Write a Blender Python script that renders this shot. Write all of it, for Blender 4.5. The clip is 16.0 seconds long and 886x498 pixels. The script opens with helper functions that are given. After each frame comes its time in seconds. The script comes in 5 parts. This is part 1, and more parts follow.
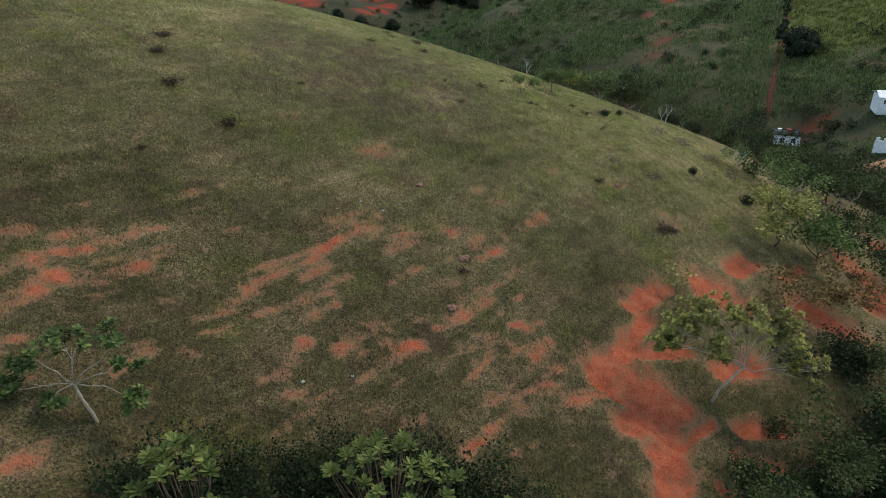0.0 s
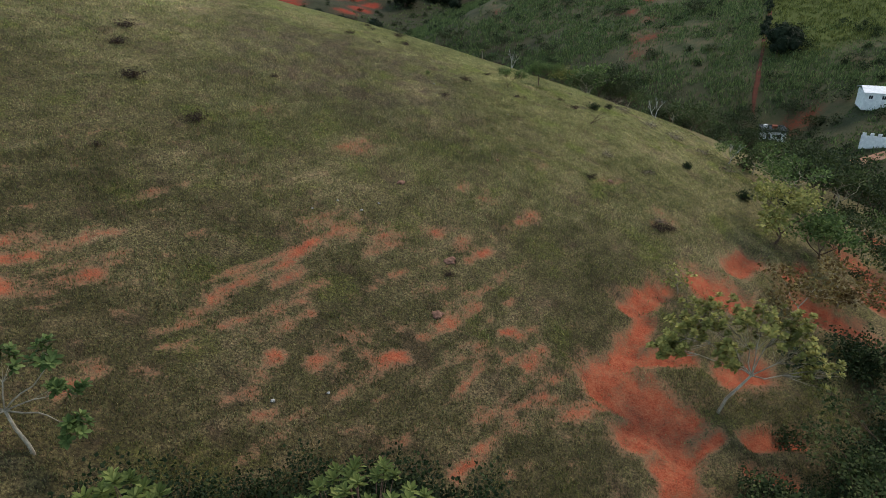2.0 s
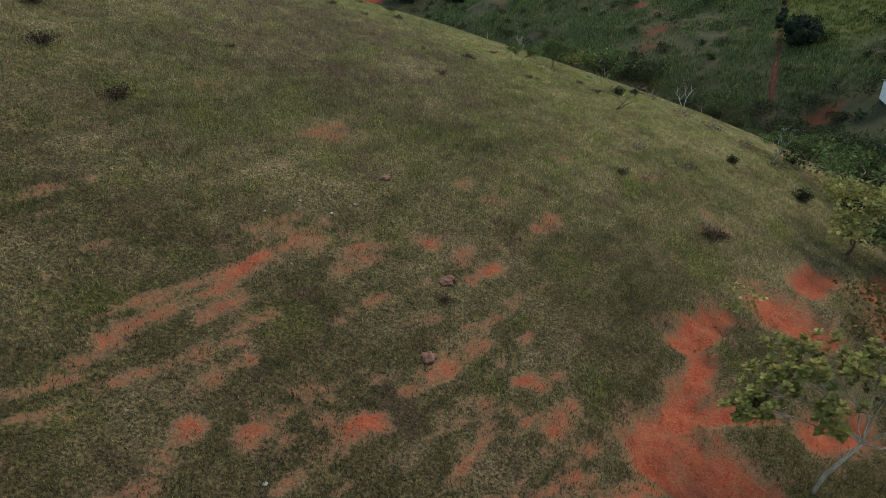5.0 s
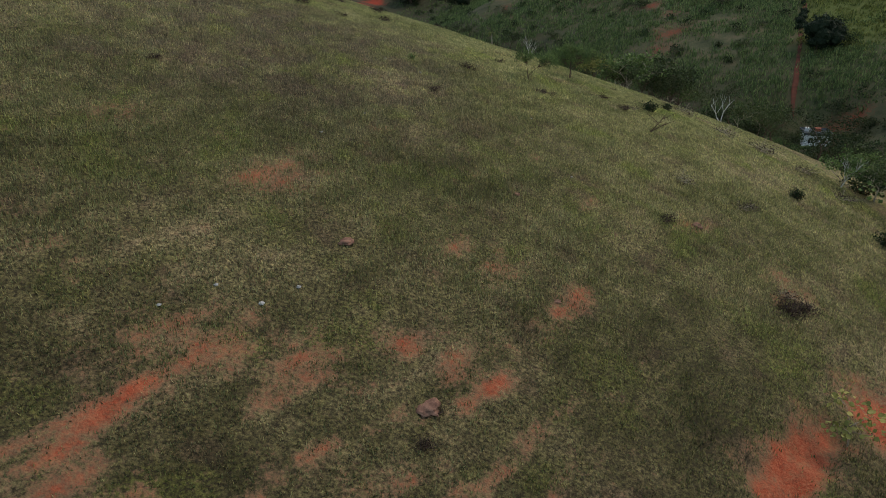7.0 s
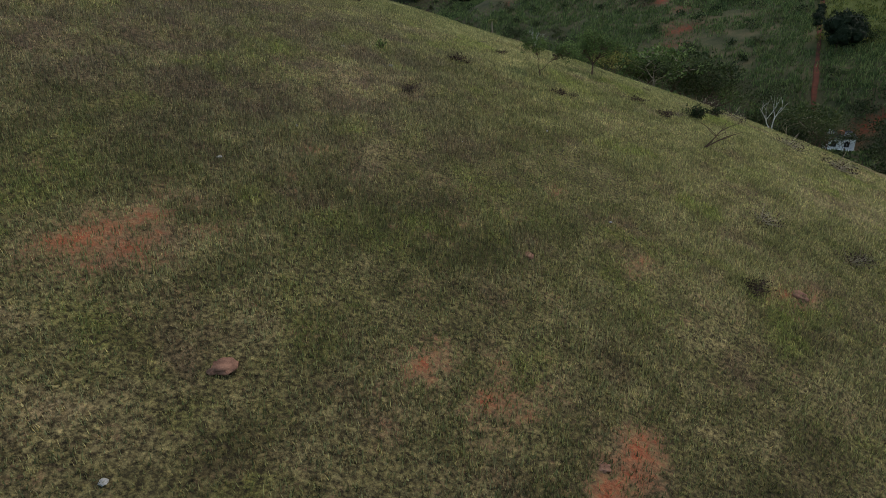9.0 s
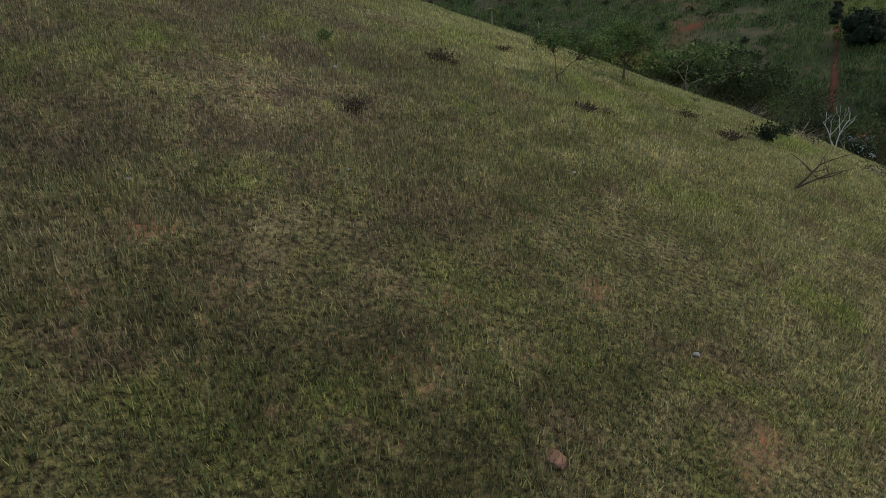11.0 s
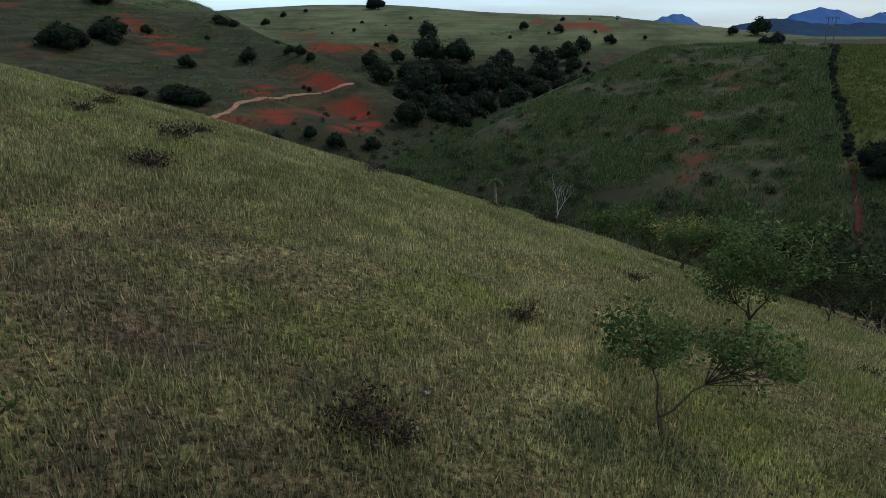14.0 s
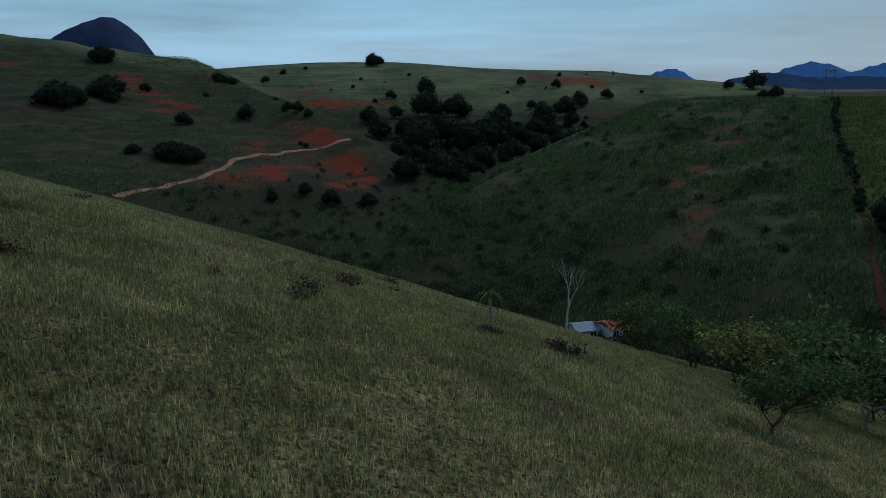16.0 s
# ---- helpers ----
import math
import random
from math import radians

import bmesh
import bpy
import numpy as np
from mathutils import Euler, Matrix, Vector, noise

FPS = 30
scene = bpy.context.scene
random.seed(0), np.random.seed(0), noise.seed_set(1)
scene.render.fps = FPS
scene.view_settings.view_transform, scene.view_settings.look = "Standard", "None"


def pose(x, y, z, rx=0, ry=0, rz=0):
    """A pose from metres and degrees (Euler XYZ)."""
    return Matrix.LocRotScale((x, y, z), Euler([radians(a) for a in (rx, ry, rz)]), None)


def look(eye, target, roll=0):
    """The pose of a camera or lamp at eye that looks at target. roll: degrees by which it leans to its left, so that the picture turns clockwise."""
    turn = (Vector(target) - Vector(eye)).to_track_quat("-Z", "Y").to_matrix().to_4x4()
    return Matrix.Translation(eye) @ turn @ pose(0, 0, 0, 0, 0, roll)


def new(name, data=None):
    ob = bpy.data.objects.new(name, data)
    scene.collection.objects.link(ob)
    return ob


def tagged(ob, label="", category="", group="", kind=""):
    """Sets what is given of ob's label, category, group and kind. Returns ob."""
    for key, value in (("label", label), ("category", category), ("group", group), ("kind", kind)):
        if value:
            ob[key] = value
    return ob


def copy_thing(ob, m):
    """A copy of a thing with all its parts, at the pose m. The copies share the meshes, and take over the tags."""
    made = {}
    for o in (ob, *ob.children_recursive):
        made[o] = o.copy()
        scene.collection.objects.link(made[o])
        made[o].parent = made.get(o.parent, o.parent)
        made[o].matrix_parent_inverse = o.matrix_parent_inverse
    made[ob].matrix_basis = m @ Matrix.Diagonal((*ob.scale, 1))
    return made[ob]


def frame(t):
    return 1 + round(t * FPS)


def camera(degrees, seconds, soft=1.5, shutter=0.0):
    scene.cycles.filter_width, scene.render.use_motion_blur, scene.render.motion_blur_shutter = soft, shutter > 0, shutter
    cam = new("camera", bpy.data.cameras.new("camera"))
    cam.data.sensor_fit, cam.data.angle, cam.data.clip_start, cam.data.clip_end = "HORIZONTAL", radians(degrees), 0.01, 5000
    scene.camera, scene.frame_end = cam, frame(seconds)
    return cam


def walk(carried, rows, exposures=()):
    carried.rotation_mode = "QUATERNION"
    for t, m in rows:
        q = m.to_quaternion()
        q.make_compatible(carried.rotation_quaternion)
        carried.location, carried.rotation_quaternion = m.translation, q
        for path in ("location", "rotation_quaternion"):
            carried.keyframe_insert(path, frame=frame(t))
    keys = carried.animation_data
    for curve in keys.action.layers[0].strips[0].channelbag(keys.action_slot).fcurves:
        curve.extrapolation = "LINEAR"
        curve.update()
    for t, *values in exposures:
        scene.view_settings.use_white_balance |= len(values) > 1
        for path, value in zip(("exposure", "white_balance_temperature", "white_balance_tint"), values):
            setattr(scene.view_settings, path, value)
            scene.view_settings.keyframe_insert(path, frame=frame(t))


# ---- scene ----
cam = camera(64.0, 16.0, soft=0.6)
PATH = [
    (0, (0.841, -1.536, 40.856), (0.78, 0.25, 39.958), 0.1),
    (0.5, (0.85, -0.787, 40.858), (0.815, 1.0, 39.96), 0.1),
    (1, (0.844, 0.027, 40.851), (0.827, 1.814, 39.954), 0.0),
    (1.5, (0.818, 0.934, 40.494), (0.8, 2.722, 39.597), 0.1),
    (2, (0.822, 1.846, 39.224), (0.802, 3.634, 38.328), 0.0),
    (2.5, (0.802, 2.926, 37.514), (0.781, 4.713, 36.616), 0.0),
    (3, (0.848, 4.282, 36.158), (0.826, 6.068, 35.259), 0.0),
    (3.2, (0.884, 4.903, 35.9), (0.862, 6.688, 34.997), 0.1),
    (5.3, (1.203, 14.512, 34.477), (1.174, 16.299, 33.58), -0.0),
    (5.5, (1.318, 15.652, 34.303), (1.284, 17.439, 33.407), -0.1),
    (6, (1.495, 18.716, 33.781), (1.455, 20.504, 32.887), -0.2),
    (6.5, (1.614, 21.907, 33.307), (1.572, 23.695, 32.413), -0.2),
    (7, (1.825, 25.256, 32.737), (1.78, 27.045, 31.845), -0.3),
    (7.5, (2.003, 28.652, 32.061), (1.955, 30.442, 31.168), -0.4),
    (8, (2.18, 32.15, 31.221), (2.131, 33.94, 30.329), -0.4),
    (8.2, (2.24, 33.531, 30.858), (2.192, 35.32, 29.966), -0.4),
    (10.3, (3.0, 46.654, 27.668), (2.951, 48.439, 26.767), 0.2),
    (10.5, (3.028, 47.867, 27.458), (2.982, 49.651, 26.556), 0.2),
    (11, (3.172, 50.749, 27.11), (3.126, 52.532, 26.207), 0.3),
    (11.5, (3.319, 53.587, 27.023), (3.269, 55.375, 26.129), 0.4),
    (12, (3.402, 56.527, 26.925), (3.35, 58.333, 26.067), 0.3),
    (12.5, (3.383, 59.668, 26.827), (3.333, 61.495, 26.015), 0.5),
    (13, (3.428, 62.801, 26.768), (3.377, 64.657, 26.023), 0.4),
    (13.5, (3.522, 65.935, 26.737), (3.468, 67.823, 26.079), 0.3),
    (14, (3.658, 69.05, 26.705), (3.6, 70.96, 26.113), 0.1),
    (14.5, (3.804, 72.045, 26.64), (3.746, 73.962, 26.075), -0.0),
    (15, (3.954, 74.827, 26.643), (3.895, 76.753, 26.108), -0.1),
    (15.5, (4.075, 77.52, 26.643), (4.019, 79.457, 26.148), -0.0),
    (16, (4.272, 79.952, 26.656), (4.213, 81.9, 26.206), -0.3),
]
walk(cam, [(t, look(eye, target, roll)) for t, eye, target, roll in PATH],
     exposures=[(0, -0.25, 6950, 17), (6.5, -0.56, 7100, 17), (11, -0.77, 7100, 17), (13, -0.93, 6650, 16), (14.5, -1.31, 6450, 15), (15.5, -1.71, 6000, 14), (16, -2.01, 5650, 12)])

# ---- light: a pale, half clouded evening sky and a weak, wide sun to the right ----
SUN_ELEVATION, SUN_ROTATION = radians(48), radians(55)
world = bpy.data.worlds.new("sky")
scene.world = world
world.use_nodes = True
nt = world.node_tree
nt.nodes.clear()
out = nt.nodes.new("ShaderNodeOutputWorld")
bg = nt.nodes.new("ShaderNodeBackground")
sky = nt.nodes.new("ShaderNodeTexSky")
sky.sky_type, sky.sun_disc, sky.sun_elevation, sky.sun_rotation = "NISHITA", False, SUN_ELEVATION, SUN_ROTATION
sky.air_density, sky.dust_density, sky.ozone_density = 1.0, 1.5, 1.5
coord = nt.nodes.new("ShaderNodeTexCoord")
stretch = nt.nodes.new("ShaderNodeMapping")
stretch.inputs["Scale"].default_value = (1.3, 1.3, 13.0)
clouds = nt.nodes.new("ShaderNodeTexNoise")
clouds.inputs["Scale"].default_value, clouds.inputs["Detail"].default_value, clouds.inputs["Roughness"].default_value = 1.6, 6.0, 0.58
ramp = nt.nodes.new("ShaderNodeValToRGB")
ramp.color_ramp.elements[0].position, ramp.color_ramp.elements[0].color = 0.34, (0.48, 0.48, 0.48, 1)
ramp.color_ramp.elements[1].position, ramp.color_ramp.elements[1].color = 0.68, (1.0, 1.0, 1.0, 1)
mix = nt.nodes.new("ShaderNodeMix")
mix.data_type = "RGBA"
nt.links.new(coord.outputs["Generated"], stretch.inputs["Vector"])
nt.links.new(stretch.outputs["Vector"], clouds.inputs["Vector"])
nt.links.new(clouds.outputs["Fac"], ramp.inputs["Fac"])
part_up = nt.nodes.new("ShaderNodeSeparateXYZ")
fade = nt.nodes.new("ShaderNodeMapRange")
fade.inputs["From Min"].default_value, fade.inputs["From Max"].default_value = 0.02, 0.55
fade.inputs["To Min"].default_value, fade.inputs["To Max"].default_value = 1.0, 0.35
thin = nt.nodes.new("ShaderNodeMath")
thin.operation = "MULTIPLY"
nt.links.new(coord.outputs["Generated"], part_up.inputs[0])
nt.links.new(part_up.outputs[2], fade.inputs["Value"])
nt.links.new(ramp.outputs["Color"], thin.inputs[0])
nt.links.new(fade.outputs["Result"], thin.inputs[1])
veil = nt.nodes.new("ShaderNodeValToRGB")
veil.color_ramp.elements[0].position, veil.color_ramp.elements[0].color = 0.0, (0.60, 0.82, 0.93, 1)
veil.color_ramp.elements[1].position, veil.color_ramp.elements[1].color = 0.14, (0.46, 0.83, 0.98, 1)
high = veil.color_ramp.elements.new(0.42)
high.color = (0.55, 0.81, 0.96, 1)
bright = nt.nodes.new("ShaderNodeMix")
bright.data_type, bright.blend_type = "RGBA", "MULTIPLY"
bright.inputs[0].default_value, bright.inputs[7].default_value = 1.0, (20, 20, 20, 1)
nt.links.new(part_up.outputs[2], veil.inputs["Fac"])
nt.links.new(veil.outputs["Color"], bright.inputs[6])
nt.links.new(bright.outputs[2], mix.inputs[7])
opening = nt.nodes.new("ShaderNodeMapRange")
opening.inputs["From Min"].default_value, opening.inputs["From Max"].default_value = 0.05, 0.50
opening.inputs["To Min"].default_value, opening.inputs["To Max"].default_value = 1.0, 0.55
nt.links.new(part_up.outputs[0], opening.inputs["Value"])
opened = nt.nodes.new("ShaderNodeMath")
opened.operation = "MULTIPLY"
nt.links.new(thin.outputs[0], opened.inputs[0])
nt.links.new(opening.outputs["Result"], opened.inputs[1])
nt.links.new(opened.outputs[0], mix.inputs[0])
nt.links.new(sky.outputs["Color"], mix.inputs[6])
nt.links.new(mix.outputs[2], bg.inputs["Color"])
bg.inputs["Strength"].default_value = 0.15
nt.links.new(bg.outputs["Background"], out.inputs["Surface"])

sun_data = bpy.data.lights.new("sun", "SUN")
sun_data.energy, sun_data.angle, sun_data.color = 2.2, radians(14), (1.0, 0.93, 0.82)
sun = new("sun", sun_data)
toward = Vector((math.sin(SUN_ROTATION) * math.cos(SUN_ELEVATION), math.cos(SUN_ROTATION) * math.cos(SUN_ELEVATION), math.sin(SUN_ELEVATION)))
sun.matrix_world = look(toward * 100, (0, 0, 0))

# ---- materials ----
def material(name, rough=0.85, spec=0.2):
    """A node material; returns it with its tree, its shader and a quick node maker."""
    m = bpy.data.materials.new(name)
    m.use_nodes = True
    t = m.node_tree
    b = t.nodes["Principled BSDF"]
    b.inputs["Roughness"].default_value = rough
    b.inputs["Specular IOR Level"].default_value = spec
    return m, t, b


def noise_node(t, vector, scale, detail=4.0, rough=0.55):
    n = t.nodes.new("ShaderNodeTexNoise")
    n.inputs["Scale"].default_value, n.inputs["Detail"].default_value, n.inputs["Roughness"].default_value = scale, detail, rough
    if vector is not None:
        t.links.new(vector, n.inputs["Vector"])
    return n.outputs["Fac"]


def ramp_node(t, fac, stops):
    r = t.nodes.new("ShaderNodeValToRGB")
    els = r.color_ramp.elements
    while len(els) < len(stops):
        els.new(0.5)
    for e, (pos, col) in zip(els, stops):
        e.position = pos
        e.color = (*col, 1) if len(col) == 3 else col
    t.links.new(fac, r.inputs["Fac"])
    return r.outputs["Color"]


def mix_node(t, fac, a, b, blend="MIX"):
    n = t.nodes.new("ShaderNodeMix")
    n.data_type, n.blend_type = "RGBA", blend
    for sock, v in ((n.inputs[0], fac), (n.inputs[6], a), (n.inputs[7], b)):
        if isinstance(v, (int, float)):
            sock.default_value = v
        elif isinstance(v, tuple):
            sock.default_value = (*v, 1)
        else:
            t.links.new(v, sock)
    return n.outputs[2]


def math_node(t, op, a, b=0.0, c=None):
    n = t.nodes.new("ShaderNodeMath")
    n.operation = op
    for sock, v in zip(n.inputs, (a, b, c)):
        if v is None:
            continue
        if isinstance(v, (int, float)):
            sock.default_value = v
        else:
            t.links.new(v, sock)
    return n.outputs[0]


def step_node(t, v, lo, hi):
    n = t.nodes.new("ShaderNodeMapRange")
    n.interpolation_type = "SMOOTHSTEP"
    t.links.new(v, n.inputs["Value"])
    n.inputs["From Min"].default_value, n.inputs["From Max"].default_value = lo, hi
    return n.outputs["Result"]


def attribute(t, name):
    n = t.nodes.new("ShaderNodeAttribute")
    n.attribute_name = name
    return n.outputs["Fac"]


def position(t):
    return t.nodes.new("ShaderNodeNewGeometry").outputs["Position"]


def bump(t, b, height, strength=0.5, distance=0.1):
    n = t.nodes.new("ShaderNodeBump")
    n.inputs["Strength"].default_value, n.inputs["Distance"].default_value = strength, distance
    t.links.new(height, n.inputs["Height"])
    t.links.new(n.outputs["Normal"], b.inputs["Normal"])


GREEN, OLIVE, PALE, STRAW = (0.096, 0.099, 0.040), (0.190, 0.180, 0.083), (0.280, 0.252, 0.130), (0.42, 0.33, 0.20)
SOIL, SOIL_DARK, SOIL_PALE = (0.33, 0.066, 0.030), (0.125, 0.024, 0.014), (0.42, 0.138, 0.068)


def grass_colours(t, pos):
    """Pasture colours, by place: the same for the sward and its tufts."""
    broad = noise_node(t, pos, 0.11, 3.0)
    mid = noise_node(t, pos, 0.75, 4.0)
    both = math_node(t, "MULTIPLY_ADD", mid, 0.55, math_node(t, "MULTIPLY", broad, 0.5))
    # straw-coloured bands along the slope's contours, where feet have worn terraces
    xyz = t.nodes.new("ShaderNodeSeparateXYZ")
    t.links.new(pos, xyz.inputs[0])
    band = t.nodes.new("ShaderNodeCombineXYZ")
    along = math_node(t, "MULTIPLY_ADD", xyz.outputs[0], 0.62, math_node(t, "MULTIPLY", xyz.outputs[1], 0.78))
    across = math_node(t, "MULTIPLY_ADD", xyz.outputs[0], 0.78, math_node(t, "MULTIPLY", xyz.outputs[1], -0.62))
    level = math_node(t, "MULTIPLY_ADD", xyz.outputs[2], 0.6, across)
    t.links.new(level, band.inputs[0])
    t.links.new(math_node(t, "MULTIPLY", along, 0.12), band.inputs[1])
    bands = noise_node(t, band.outputs[0], 1.0, 4.0, 0.6)
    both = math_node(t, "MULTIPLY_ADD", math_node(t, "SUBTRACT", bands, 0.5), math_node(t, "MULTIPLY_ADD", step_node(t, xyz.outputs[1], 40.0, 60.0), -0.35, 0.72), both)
    col = ramp_node(t, both, [(0.32, GREEN), (0.50, OLIVE), (0.64, PALE), (0.80, STRAW)])
    lush = step_node(t, noise_node(t, pos, 0.27, 4.0, 0.6), 0.52, 0.70)
    col = mix_node(t, math_node(t, "MULTIPLY", lush, 0.7), col, (0.180, 0.208, 0.056))
    # dead thatch with a violet-brown cast between the tufts
    thatch = step_node(t, noise_node(t, pos, 0.36, 5.0, 0.62), 0.53, 0.68)
    thatch = math_node(t, "MULTIPLY", thatch, math_node(t, "SUBTRACT", 1.0, lush))
    col = mix_node(t, math_node(t, "MULTIPLY", thatch, 0.55), col, (0.165, 0.108, 0.082))
    # a broad tract of dead, trampled thatch on the side of the shoulder
    tract = math_node(t, "MULTIPLY", step_node(t, xyz.outputs[0], -28.0, -14.0), math_node(t, "SUBTRACT", 1.0, step_node(t, xyz.outputs[0], -1.0, 6.0)))
    tract = math_node(t, "MULTIPLY", tract, math_node(t, "MULTIPLY", step_node(t, xyz.outputs[1], 56.0, 66.0), math_node(t, "SUBTRACT", 1.0, step_node(t, xyz.outputs[1], 76.0, 90.0))))
    tract = math_node(t, "MULTIPLY", tract, step_node(t, noise_node(t, pos, 0.5, 5.0, 0.65), 0.34, 0.60))
    col = mix_node(t, math_node(t, "MULTIPLY", tract, 0.75), col, (0.122, 0.088, 0.072))
    # dry paints the fall of light into the colour: shoulder brighter, foot darker
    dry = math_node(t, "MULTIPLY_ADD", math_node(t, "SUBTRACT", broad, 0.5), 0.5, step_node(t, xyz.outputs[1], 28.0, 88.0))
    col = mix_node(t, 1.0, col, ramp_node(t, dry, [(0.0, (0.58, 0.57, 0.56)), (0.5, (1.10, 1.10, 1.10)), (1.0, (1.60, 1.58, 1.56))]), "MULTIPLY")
    # tufts, and painted shade in the gaps between them
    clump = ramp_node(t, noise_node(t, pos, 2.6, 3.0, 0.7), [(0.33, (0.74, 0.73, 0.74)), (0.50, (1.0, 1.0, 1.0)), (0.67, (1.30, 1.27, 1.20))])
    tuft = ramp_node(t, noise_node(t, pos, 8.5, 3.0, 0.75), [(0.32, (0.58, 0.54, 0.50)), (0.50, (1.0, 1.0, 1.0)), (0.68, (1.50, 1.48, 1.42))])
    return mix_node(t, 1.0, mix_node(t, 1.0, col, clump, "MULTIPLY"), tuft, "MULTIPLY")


def make_ground_material():
    m, t, b = material("pasture_and_soil", 0.95, 0.1)
    pos = position(t)
    fine = noise_node(t, pos, 5.0, 5.0, 0.65)
    mid = noise_node(t, pos, 0.9, 5.0, 0.6)
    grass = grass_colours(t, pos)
    # near-black flecks put the shade between tufts into the ground's colour
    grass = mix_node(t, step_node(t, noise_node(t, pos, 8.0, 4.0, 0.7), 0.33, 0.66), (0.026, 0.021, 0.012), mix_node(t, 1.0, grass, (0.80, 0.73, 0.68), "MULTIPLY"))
    # cover by place: crop ground, bright field, wood floor
    crop = ramp_node(t, noise_node(t, pos, 0.09, 7.0, 0.68), [(0.32, (0.026, 0.036, 0.017)), (0.50, (0.070, 0.072, 0.036)), (0.68, (0.135, 0.098, 0.058))])
    field = mix_node(t, noise_node(t, pos, 0.1, 5.0, 0.65), (0.030, 0.042, 0.014), (0.13, 0.15, 0.036))
    wood = mix_node(t, mid, (0.022, 0.026, 0.012), (0.055, 0.052, 0.028))
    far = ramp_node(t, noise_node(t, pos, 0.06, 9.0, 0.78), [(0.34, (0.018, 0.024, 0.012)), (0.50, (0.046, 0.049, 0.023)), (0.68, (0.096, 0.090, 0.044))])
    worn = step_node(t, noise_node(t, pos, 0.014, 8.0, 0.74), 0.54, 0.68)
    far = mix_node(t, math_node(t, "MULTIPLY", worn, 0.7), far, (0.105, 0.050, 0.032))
    y_at = t.nodes.new("ShaderNodeSeparateXYZ")
    t.links.new(pos, y_at.inputs[0])
    meadow = step_node(t, y_at.outputs[1], 900.0, 1050.0)
    far = mix_node(t, math_node(t, "MULTIPLY", meadow, 0.9), far, mix_node(t, step_node(t, noise_node(t, pos, 0.014, 8.0, 0.7), 0.34, 0.66), (0.070, 0.092, 0.042), (0.185, 0.20, 0.095)))
    # cattle paths along the far contours
    lines = t.nodes.new("ShaderNodeCombineXYZ")
    t.links.new(math_node(t, "MULTIPLY", y_at.outputs[2], 0.55), lines.inputs[0])
    t.links.new(math_node(t, "MULTIPLY", y_at.outputs[0], 0.006), lines.inputs[1])
    far = mix_node(t, 1.0, far, ramp_node(t, noise_node(t, lines.outputs[0], 1.0, 5.0, 0.7), [(0.34, (0.74, 0.75, 0.74)), (0.52, (1.0, 1.0, 1.0)), (0.68, (1.25, 1.17, 1.10))]), "MULTIPLY")
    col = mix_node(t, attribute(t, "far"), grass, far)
    col = mix_node(t, attribute(t, "crop"), col, crop)
    col = mix_node(t, attribute(t, "field"), col, field)
    col = mix_node(t, attribute(t, "wood"), col, wood)
    crumb = math_node(t, "MULTIPLY_ADD", noise_node(t, pos, 9.0, 6.0, 0.75), 0.55, math_node(t, "MULTIPLY", noise_node(t, pos, 1.1, 6.0, 0.7), 0.45))
    soil = ramp_node(t, crumb, [(0.36, SOIL_DARK), (0.49, SOIL), (0.62, SOIL_PALE)])
    litter = step_node(t, noise_node(t, pos, 13.0, 3.0, 0.7), 0.58, 0.68)
    soil = mix_node(t, math_node(t, "MULTIPLY", litter, 0.35), soil, (0.42, 0.24, 0.13))
    edge = math_node(t, "ADD", attribute(t, "soil"), math_node(t, "MULTIPLY_ADD", math_node(t, "ADD", noise_node(t, pos, 6.0, 6.0, 0.7), mid), 1.35, -1.35))
    straw = mix_node(t, fine, (0.20, 0.13, 0.075), (0.36, 0.25, 0.15))
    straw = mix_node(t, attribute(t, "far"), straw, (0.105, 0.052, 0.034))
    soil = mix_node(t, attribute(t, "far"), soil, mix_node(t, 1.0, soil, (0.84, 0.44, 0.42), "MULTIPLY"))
    col = mix_node(t, math_node(t, "MULTIPLY", step_node(t, edge, 0.10, 0.55), 0.45), col, straw)
    col = mix_node(t, math_node(t, "MULTIPLY", step_node(t, edge, 0.18, 1.20), 0.97), col, soil)
    t.links.new(col, b.inputs["Base Color"])
    bump(t, b, math_node(t, "ADD", fine, math_node(t, "MULTIPLY", noise_node(t, pos, 14.0, 3.0), 0.5)), 0.7, 0.12)
    return m


def make_blade_material(name, ramp, place=None):
    m, t, b = material(name, 0.7, 0.25)
    b.inputs["Sheen Weight"].default_value, b.inputs["Sheen Roughness"].default_value = (0.10 if place else 0.0), 0.4
    g = t.nodes.new("ShaderNodeNewGeometry")
    rnd = g.outputs["Random Per Island"]
    col = ramp_node(t, rnd, ramp)
    if place:
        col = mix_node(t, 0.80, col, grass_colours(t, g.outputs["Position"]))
        col = mix_node(t, 1.0, col, ramp_node(t, rnd, [(0.0, (0.44, 0.48, 0.46)), (0.5, (0.98, 1.10, 1.06)), (0.85, (1.50, 1.55, 1.45)), (1.0, (2.2, 2.05, 1.85))]), "MULTIPLY")
    t.links.new(col, b.inputs["Base Color"])
    back = t.nodes.new("ShaderNodeBsdfTranslucent")
    t.links.new(col, back.inputs["Color"])
    both = t.nodes.new("ShaderNodeMixShader")
    both.inputs[0].default_value = 0.42
    t.links.new(b.outputs[0], both.inputs[1])
    t.links.new(back.outputs[0], both.inputs[2])
    t.links.new(both.outputs[0], t.nodes["Material Output"].inputs["Surface"])
    return m


